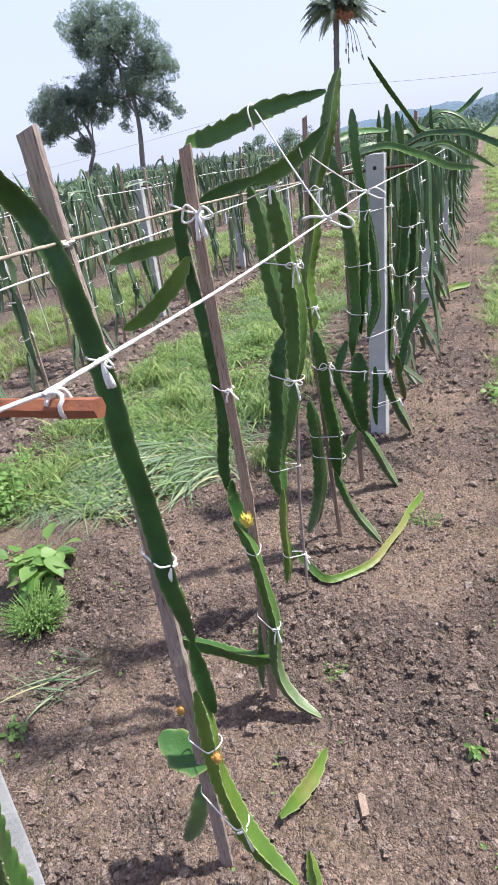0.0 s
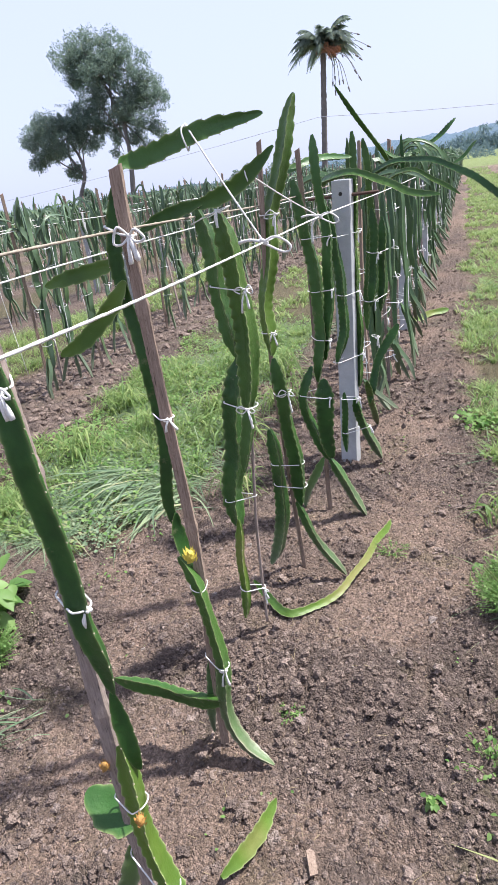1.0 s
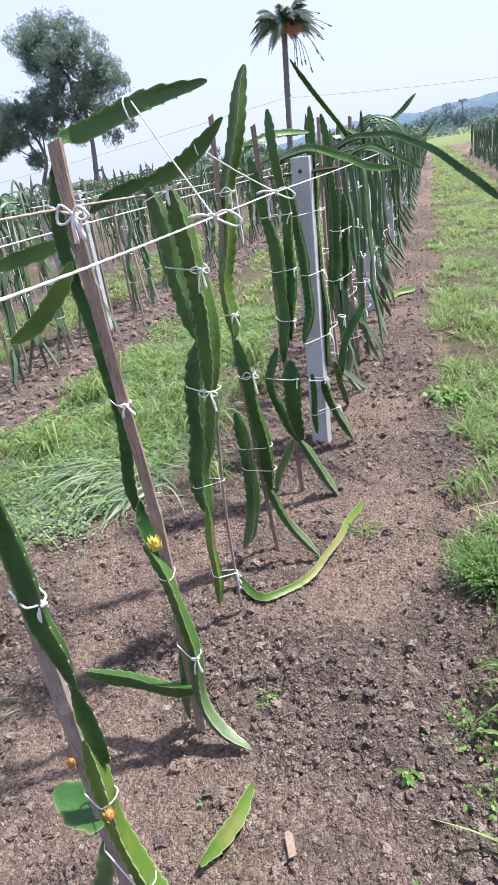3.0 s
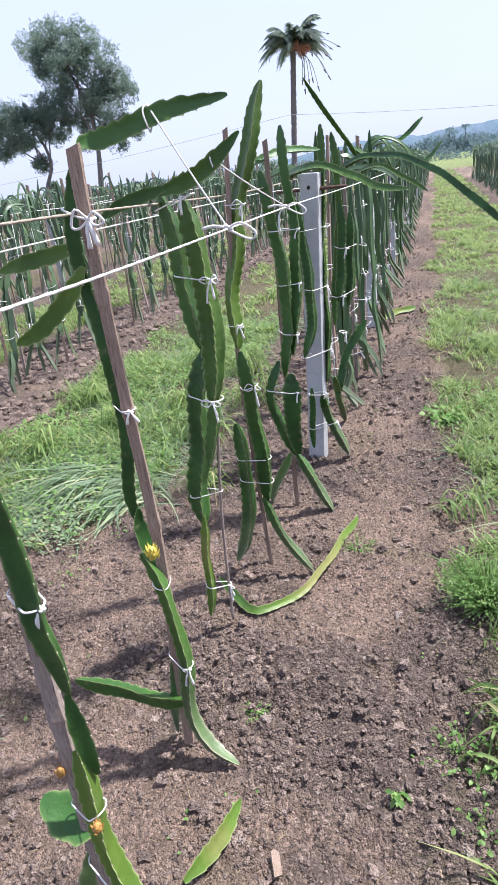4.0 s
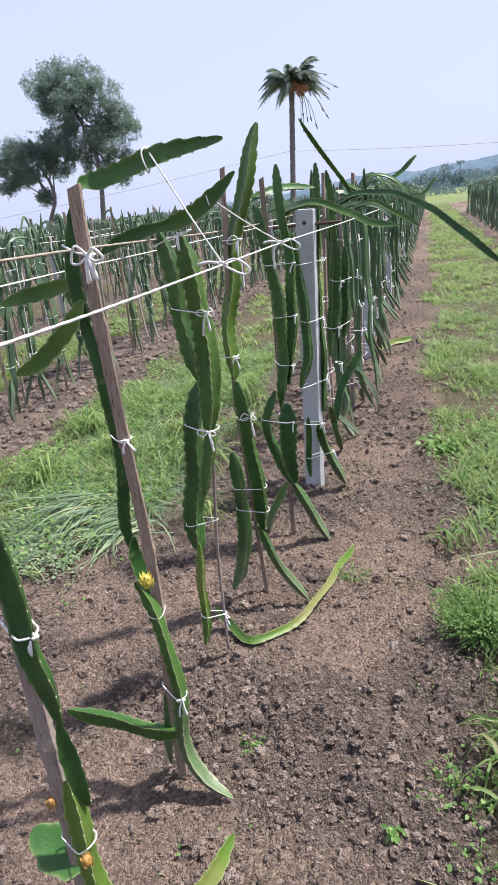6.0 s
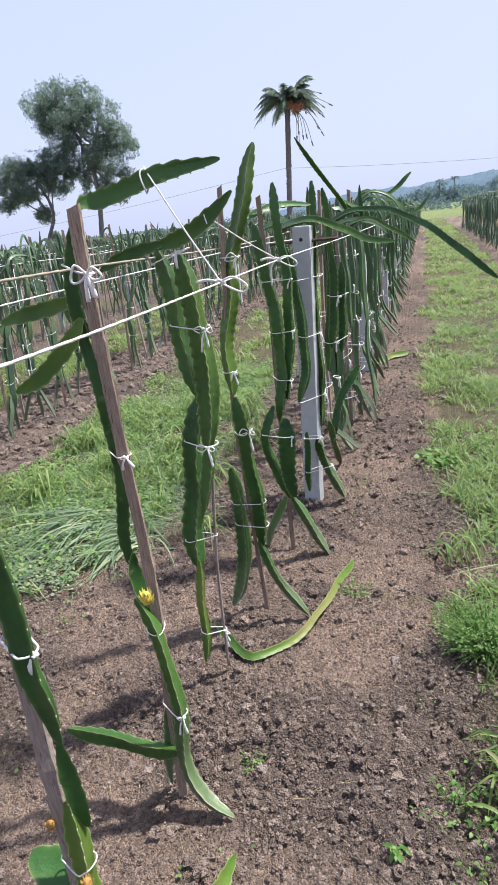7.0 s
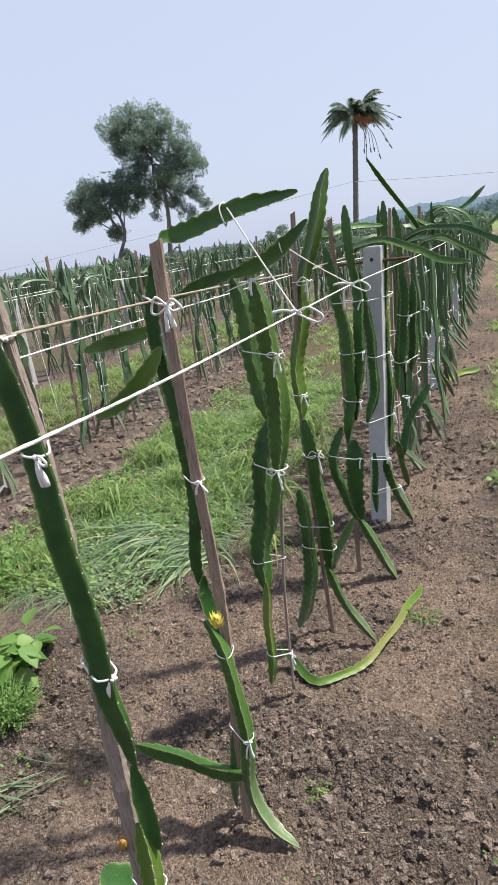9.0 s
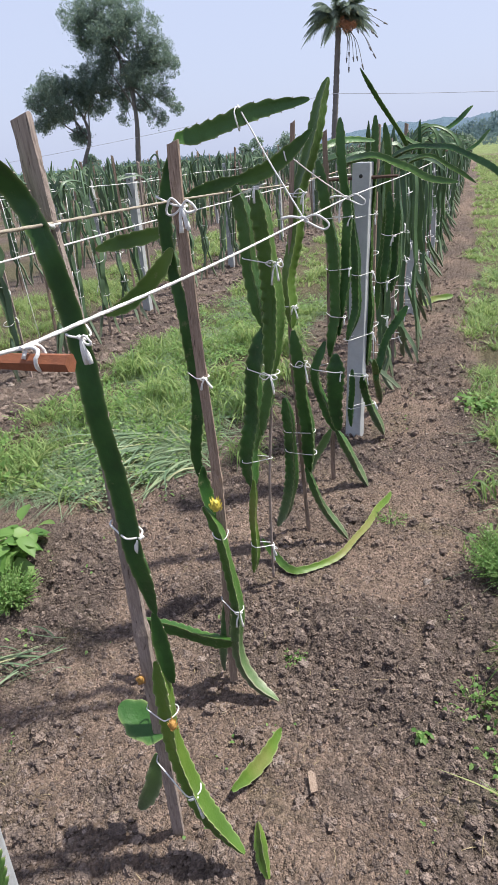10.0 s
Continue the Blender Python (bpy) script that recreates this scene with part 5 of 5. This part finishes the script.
def weed_plant(x, y, height, spreadr, leaf, n, label, seed):
    """A leafy weed: thin stalks with pointed oval leaves."""
    rng = np.random.default_rng(seed)
    w = empty("weed_plant", label, "weed", "weed plants")
    stalks, vs, fs = [], [], []
    for k in range(n):
        a, d = rng.uniform(0, 6.28), spreadr * rng.random() ** 0.6
        h = height * rng.uniform(0.35, 1.0)
        g = ground_height(x, y) - 0.01
        o = np.array((x + d * 0.25 * math.cos(a), y + d * 0.25 * math.sin(a), g))
        e = np.array((x + d * math.cos(a), y + d * math.sin(a), g + h))
        stalks.append(tube([tuple(o), tuple((o + e) / 2 + np.array((0, 0, h * 0.12))), tuple(e)], 0.0009, 3, 0.04))
        for share in (0.45, 0.72, 1.0):
            s = leaf * rng.uniform(0.6, 1.2)
            t = rng.uniform(0, 6.28) if share < 1 else a + rng.normal(0, 0.7)
            f = np.array((math.cos(t), math.sin(t), rng.normal(0.0, 0.4)))
            p = np.array((-math.sin(t), math.cos(t), rng.normal(0, 0.35)))
            at = o + (e - o) * share + np.array((0, 0, h * 0.48 * share * (1 - share)))
            up = np.array((0, 0, s * 0.13))
            b = len(vs)
            prof = ((0.0, 0.05), (0.2, 0.30), (0.5, 0.36), (0.8, 0.20), (1.0, 0.01))
            for u, wd in prof:
                drop = np.array((0, 0, -0.30 * s * u * u))
                vs += [at + f * s * u + p * s * wd + up * (wd / 0.38) + drop, at + f * s * u + drop, at + f * s * u - p * s * wd + up * (wd / 0.38) + drop]
            for i in range(len(prof) - 1):
                q = b + 3 * i
                fs += [(q, q + 1, q + 4, q + 3), (q + 1, q + 2, q + 5, q + 4)]
    v, f = join(stalks)
    part("stalk", mesh_of("stalk", v, f, WEED), w)
    part("foliage", mesh_of("foliage", np.array(vs), fs, WEED), w)
    return w


weed_plant(-1.20, 2.05, 0.17, 0.12, 0.085, 26, "broad-leaved green weed growing from bare soil", 91)
weed_plant(-1.08, 1.84, 0.13, 0.14, 0.008, 600, "feathery low green weed on the bare soil", 92)
weed_plant(-1.95, 2.50, 0.20, 0.30, 0.032, 300, "lush green weed clump at the grass edge", 93)
blades("grass", "coarse green grass tuft at the path edge", 60, (0.92, 1.02, 1.6, 2.1), 0.12, 0.007, GRASS, 57, False)
weed_plant(0.68, 1.78, 0.08, 0.11, 0.015, 22, "trailing small-leaved weed on the soil", 95)
weed_plant(0.72, 1.60, 0.05, 0.07, 0.013, 14, "low green weed on dark hoed soil", 94)
weed_plant(0.52, 1.65, 0.03, 0.025, 0.020, 8, "tiny green weed seedling in the soil", 96)
weed_plant(0.08, 1.86, 0.035, 0.05, 0.008, 40, "tiny grassy weed sprouting from the soil", 97)
weed_plant(0.30, 2.70, 0.03, 0.08, 0.008, 60, "small weed sprouting between soil clods", 98)
weed_plant(0.66, 4.05, 0.10, 0.12, 0.035, 40, "yellow-green weed at the grass edge", 99)
weed_plant(0.78, 2.40, 0.14, 0.17, 0.008, 900, "bushy green weed beside the bare strip", 100)
weed_plant(-0.88, 1.40, 0.04, 0.06, 0.02, 18, "small yellowing weed on the soil", 101)


def wood_chip():
    bm = bmesh.new()
    for z in (0.0, 0.006):
        for px, py in ((-0.011, -0.03), (0.010, -0.028), (0.013, 0.02), (0.002, 0.031), (-0.009, 0.027)):
            bm.verts.new((px * (1 - z * 20), py, z + 0.1 * px))
    bm.verts.ensure_lookup_table()
    v = bm.verts
    bm.faces.new([v[k] for k in range(4, -1, -1)]), bm.faces.new([v[k] for k in range(5, 10)])
    for k in range(5):
        bm.faces.new((v[k], v[(k + 1) % 5], v[5 + (k + 1) % 5], v[5 + k]))
    me = bpy.data.meshes.new("wood_chip")
    bm.to_mesh(me)
    bm.free()
    me.materials.append(STAKE)
    ob = tagged(new("wood_chip", me), "split brown wood chip lying on the soil", "wood chip")
    ob.matrix_basis = pose(0.248, 1.425, ground_height(0.248, 1.425) + 0.006, 4, 6, 25)


wood_chip()


# ---- the big trees ----
def foliage(clumps, n, size, rng, gap=-0.02, grain=1.0):
    """Many small leaves filling uneven clumps (centre, radii), gathered in sprays with gaps between."""
    vol = np.array([r[0] * r[1] * r[2] for _, r in clumps]) ** 0.85
    pick = rng.choice(len(clumps), n, p=vol / vol.sum())
    d = rng.standard_normal((n, 3))
    d /= np.linalg.norm(d, axis=1)[:, None]
    rad = rng.random(n) ** 0.36
    c = np.array([c for c, _ in clumps])[pick]
    r = np.array([r for _, r in clumps])[pick]
    lump = np.array([0.98 + 0.34 * noise.noise(Vector(k * 2.3 + q * 0.31)) + 0.30 * noise.noise(Vector(k * 5.5 + q)) for k, q in zip(d, c)])
    o = c + d * r * (rad * lump)[:, None]
    hole = np.array([noise.noise(Vector(p * 0.55 * grain)) + 0.8 * noise.noise(Vector(p * 1.5 * grain)) for p in o])
    o = o[hole > gap + rng.normal(0, 0.10, n)]
    n = len(o)
    a = rng.standard_normal((n, 3)) + np.array((0, 0, -0.5))
    a /= np.linalg.norm(a, axis=1)[:, None]
    b = np.cross(a, rng.standard_normal((n, 3)))
    b /= np.linalg.norm(b, axis=1)[:, None] + 1e-9
    s = (size * rng.uniform(0.5, 1.3, n))[:, None]
    v = np.stack([o - a * s, o + b * s * 0.30, o + a * s, o - b * s * 0.30], 1).reshape(-1, 3)
    return v, (np.arange(n)[:, None] * 4 + np.arange(4)).tolist()


def tree(label, trunk, clumps, n, size, radius, seed):
    rng = np.random.default_rng(seed)
    t = empty("tree", label, "tree", "trees")
    v, f = tube(trunk, radius, 9, 0.4, 0.35, 0.06, rng)
    pieces = [(v, f)]
    for c, r in clumps:
        c = np.array(c)
        k = int(rng.integers(len(trunk) // 2, len(trunk)))
        a = np.array(trunk[k])
        mid = a + (c - a) * 0.5 + rng.normal(0, 0.35, 3) + np.array((0, 0, -0.25))
        pieces.append(tube([tuple(a), tuple(mid), tuple(c)], radius * 0.34, 6, 0.5, 0.3, 0.08, rng))
        for j in range(4):
            e = c + np.clip(rng.normal(0, 0.5, 3), -0.75, 0.75) * np.array(r)
            s = mid + (c - mid) * rng.uniform(0.2, 0.9)
            pieces.append(tube([tuple(s), tuple((s + e) / 2 + rng.normal(0, 0.15, 3)), tuple(e)], radius * 0.14, 5, 0.5, 0.3))
    v, f = join(pieces)
    part("trunk", mesh_of("trunk", v, f, BARK), t)
    v, f = foliage(clumps, n, size, rng, -0.12, 1.35)
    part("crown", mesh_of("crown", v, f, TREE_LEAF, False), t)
    return t


def spread(centres, rng, k, share, jitter):
    """Breaks large clumps into several smaller ones."""
    out = []
    for c, r in centres:
        for _ in range(k):
            d = rng.standard_normal(3)
            d /= np.linalg.norm(d)
            out.append((tuple(np.array(c) + d * np.array(r) * rng.uniform(0.35, jitter)), tuple(np.array(r) * rng.uniform(share * 0.7, share * 1.3))))
    return out


trng = np.random.default_rng(77)
tall = [((x, 60 + dy, z), (r, r * 0.9, r * 0.86)) for x, dy, z, r in (
    (-36.2, 0.4, 14.6, 1.6), (-33.5, -0.5, 14.9, 1.9), (-31.0, 0.3, 14.4, 1.9), (-29.1, -0.2, 12.9, 1.8), (-28.0, 0.5, 11.0, 1.5), (-34.4, 0.8, 13.2, 1.9), (-31.8, -0.9, 12.4, 2.2),
    (-35.4, 0.0, 12.5, 1.1), (-29.4, 0.8, 10.6, 1.9), (-33.4, -0.6, 10.6, 1.6), (-31.6, 0.9, 8.9, 1.5), (-28.7, -0.4, 8.4, 1.5), (-27.4, 0.2, 7.2, 1.0), (-30.0, 0.4, 6.9, 1.1), (-28.7, 0.0, 5.5, 1.1), (-26.6, 0.3, 6.1, 0.7), (-34.9, 0.0, 9.7, 1.5), (-33.0, -0.3, 8.4, 1.4), (-31.9, 0.5, 7.2, 1.1), (-30.2, -0.8, 9.2, 1.4), (-27.0, 0.4, 9.6, 1.2), (-32.4, 0.6, 5.9, 0.9))]
tree("tall feathery green tree standing beyond the field", [(-31.5, 60, -0.1), (-31.3, 60, 2.2), (-31.0, 60, 4.6), (-30.9, 60, 6.4), (-31.1, 60, 8.4), (-31.8, 60, 10.5), (-32.7, 60, 12.4)],
     tall, 112000, 0.118, 0.30, 61)
short = [((x, 59 + dy, z), (r * 1.22, r, r * 0.98)) for x, dy, z, r in (
    (-41.2, 0.2, 8.2, 1.2), (-38.6, -0.4, 9.0, 1.5), (-36.0, 0.4, 9.0, 1.7), (-40.0, 0.5, 6.9, 1.5), (-37.4, -0.6, 7.3, 1.7), (-34.8, 0.3, 7.3, 1.4), (-41.0, 0.0, 5.8, 0.9), (-36.9, 0.2, 4.6, 1.0), (-33.9, -0.3, 8.4, 1.1))]
tree("dark green spreading tree standing beyond the field", [(-37.6, 59, -0.1), (-36.9, 59, 2.2), (-35.9, 59, 4.2), (-36.1, 59, 6.0), (-37.1, 59, 7.7)],
     short, 62000, 0.118, 0.26, 62)
for k, (x, y, h) in enumerate(((-40.5, 66, 3.0), (-25.5, 80, 3.2), (-27.5, 82, 2.6), (-22.5, 85, 4.2), (-20.6, 86, 3.4), (-46, 75, 3.2))):
    tree("low bushy tree at the field edge", [(x, y, -0.1), (x + 0.1, y, h * 0.4), (x, y, h * 0.75)],
         spread([((x, y, h * 0.66), (h * 0.42, h * 0.4, h * 0.36))], trng, 7, 0.5, 0.9), 2200, 0.17, 0.10, 70 + k)


# ---- date palm ----
def palm_tree():
    rng = np.random.default_rng(5)
    t = empty("palm_tree", "tall date palm with orange fruit stalks beyond the field", "palm tree")
    trunk = [(-11.75, 60, -0.1), (-11.5, 60, 3.2), (-11.3, 60, 6.5), (-11.1, 60, 9.9), (-11.05, 60, 10.95)]
    v, f = tube(trunk, 0.27, 10, 0.14, 0.85, 0.07, rng)
    part("trunk", mesh_of("trunk", v, f, BARK), t)
    top = np.array((-11.05, 60, 11.05))
    for k in range(60):
        az, el = k * 2.4 + rng.normal(0, 0.2), rng.uniform(0.05, 1.20)
        if math.cos(az) > 0.1:
            el = 0.20 + 0.8 * el
        reach = rng.uniform(2.7, 3.5)
        if k in (7, 31, 48):
            az, el, reach = rng.normal(0.0, 0.2), 1.16, 4.3
        d = np.array((math.cos(az), math.sin(az), 0))
        n = 34
        u = np.linspace(0, 1, n)
        spine = top + d * (reach * u * math.cos(el) ** 0.6)[:, None] + np.array((0, 0, 1.0)) * (reach * (math.sin(el) * u - 0.70 * u ** 2.4 * math.cos(el * 0.8) ** 0.5))[:, None]
        side = np.array((-d[1], d[0], 0))
        vs, fs = [], []
        for i in range(2, n):
            tan = spine[i] - spine[i - 1]
            tan /= np.linalg.norm(tan)
            for s in (-1, 1):
                ln = 0.74 * math.sin(math.pi * min(u[i] * 0.9 + 0.12, 1)) + 0.08
                e = spine[i] + (side * s * 0.62 + tan * 0.60 + np.array((0, 0, -0.52 + rng.normal(0, 0.16)))) * ln
                b = len(vs)
                vs += [spine[i] - tan * 0.10, spine[i] + tan * 0.10, e]
                fs.append((b, b + 1, b + 2))
        rv, rf = tube(spine[::4].tolist() + [spine[-1].tolist()], 0.03, 4, 0.3, 0.3)
        v, f = join([(np.array(vs), fs), (rv, rf)])
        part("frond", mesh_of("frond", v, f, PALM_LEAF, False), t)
    for k in range(9):
        a = rng.uniform(0, 6.28)
        o = top + np.array((math.cos(a) * 1.0 + 0.35, math.sin(a) * 0.5 - 0.4, rng.uniform(-0.70, -0.15)))
        vs, fs = foliage([(tuple(o), (0.45, 0.4, 0.40))], 160, 0.10, rng, -2.0)
        part("fruit_cluster", mesh_of("fruit_cluster", vs, fs, FRUIT, False), t, "orange fruit bunch")
    for k in range(16):
        ex = rng.uniform(0.3, 4.0)
        o = top + np.array((0.1, -0.2, -0.3))
        e = o + np.array((ex, rng.normal(0, 0.4), -rng.uniform(0.6, 4.2) + (1.4 if ex > 2.8 else 0)))
        m = o + (e - o) * 0.5 + np.array((0.35, 0, 0.55))
        v, f = tube([tuple(o), tuple(m), tuple(e)], 0.024, 4, 0.3)
        v2, f2 = tube([tuple(e + (m - e) * 0.18), tuple(e + (m - e) * 0.09), tuple(e)], 0.08, 5, 0.15, 0.5)
        v, f = join([(v, f), (v2, f2)])
        part("bare_stalk", mesh_of("bare_stalk", v, f, BARK), t, "thin drooping dry stalk")


palm_tree()

# ---- cables, hills, far woods ----
for a, b, sag in (((-60, 47, 1.6), (-8.6, 45, 4.75), -0.4), ((-8.6, 45, 4.75), (40, 44, 3.6), -0.75)):
    pts = [tuple(np.array(a) * (1 - u) + np.array(b) * u + np.array((0, 0, sag * 4 * u * (1 - u) * 1.3))) for u in np.linspace(0, 1, 9)]
    v, f = tube(pts, 0.014, 5, 1.0)
    tagged(new("overhead_cable", mesh_of("overhead_cable", v, f, CABLE)), "thin sagging overhead power cable against the sky", "cable")


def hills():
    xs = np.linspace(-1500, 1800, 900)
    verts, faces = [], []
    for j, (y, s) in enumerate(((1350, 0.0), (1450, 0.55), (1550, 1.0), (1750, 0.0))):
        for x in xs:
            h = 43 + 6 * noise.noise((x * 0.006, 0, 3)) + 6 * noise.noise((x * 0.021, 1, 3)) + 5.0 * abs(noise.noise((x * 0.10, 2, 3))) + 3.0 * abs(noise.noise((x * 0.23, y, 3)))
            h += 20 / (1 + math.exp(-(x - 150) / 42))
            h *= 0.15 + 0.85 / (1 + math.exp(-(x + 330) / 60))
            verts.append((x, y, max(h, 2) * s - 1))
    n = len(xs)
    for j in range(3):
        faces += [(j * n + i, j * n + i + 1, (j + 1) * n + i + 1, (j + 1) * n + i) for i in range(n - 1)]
    tagged(new("backdrop_hills", mesh_of("backdrop_hills", verts, faces, HAZED_HILL)), "low hazy blue-green wooded hills on the horizon", "hills", kind="structure")


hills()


def hazed_far_woods():
    rng = np.random.default_rng(15)
    clumps = []
    for k in range(330):
        x = rng.uniform(-60, 260) if k < 250 else rng.uniform(-300, -60)
        y = rng.uniform(430, 500)
        h = rng.uniform(4.5, 8.0) * (1.0 if x > -60 else 0.6)
        if -12 < x < 90:
            h *= 1.5 + 0.5 * noise.noise((x * 0.05, 0, 0))
        clumps.append(((x, y, h * 0.5), (rng.uniform(3, 7), 4, h * 0.6)))
    for k in range(60):
        h = rng.uniform(1.6, 3.4)
        clumps.append(((rng.uniform(-45, 40), rng.uniform(122, 134), h * 0.45), (rng.uniform(1.5, 3.5), 1.5, h * 0.55)))
    v, f = foliage(clumps[:330], 46000, 1.3, rng, -1.6, 0.15)
    v2, f2 = foliage(clumps[330:], 14000, 0.30, rng, -0.7, 0.5)
    v, f = join([(v, f), (v2, f2)])
    tagged(new("hazed_far_woods", mesh_of("hazed_far_woods", v, f, HAZED_WOOD, False)), "hazy line of distant trees across the fields", "woods", kind="stuff")


hazed_far_woods()


def far_palm(x, y, height, seed):
    rng = np.random.default_rng(seed)
    t = empty("palm_tree", "tiny distant palm rising from the hazy tree line", "palm tree", "distant palms")
    v, f = tube([(x, y, 0), (x + 0.3, y, height * 0.5), (x + 0.2, y, height)], 0.22, 5, 2.0)
    part("trunk", mesh_of("trunk", v, f, HAZED_WOOD), t)
    vs, fs = [], []
    for k in range(22):
        a, e = k * 2.4, rng.uniform(-0.2, 1.0)
        d = np.array((math.cos(a), math.sin(a), 0.0))
        s = np.array((-d[1], d[0], 0.0)) * 0.55
        o = np.array((x + 0.2, y, height))
        m = o + d * 2.0 + np.array((0, 0, 1.5 * e + 0.3))
        q = o + d * 3.8 + np.array((0, 0, e - 1.4))
        b = len(vs)
        vs += [o, m + s, m - s, q]
        fs += [(b, b + 1, b + 2), (b + 1, b + 3, b + 2)]
    part("crown", mesh_of("crown", np.array(vs), fs, HAZED_WOOD, False), t)


for k, (x, y, hgt) in enumerate(((9, 425, 13), (18, 428, 13.5), (12, 440, 11.5))):
    far_palm(x, y, hgt, 120 + k)
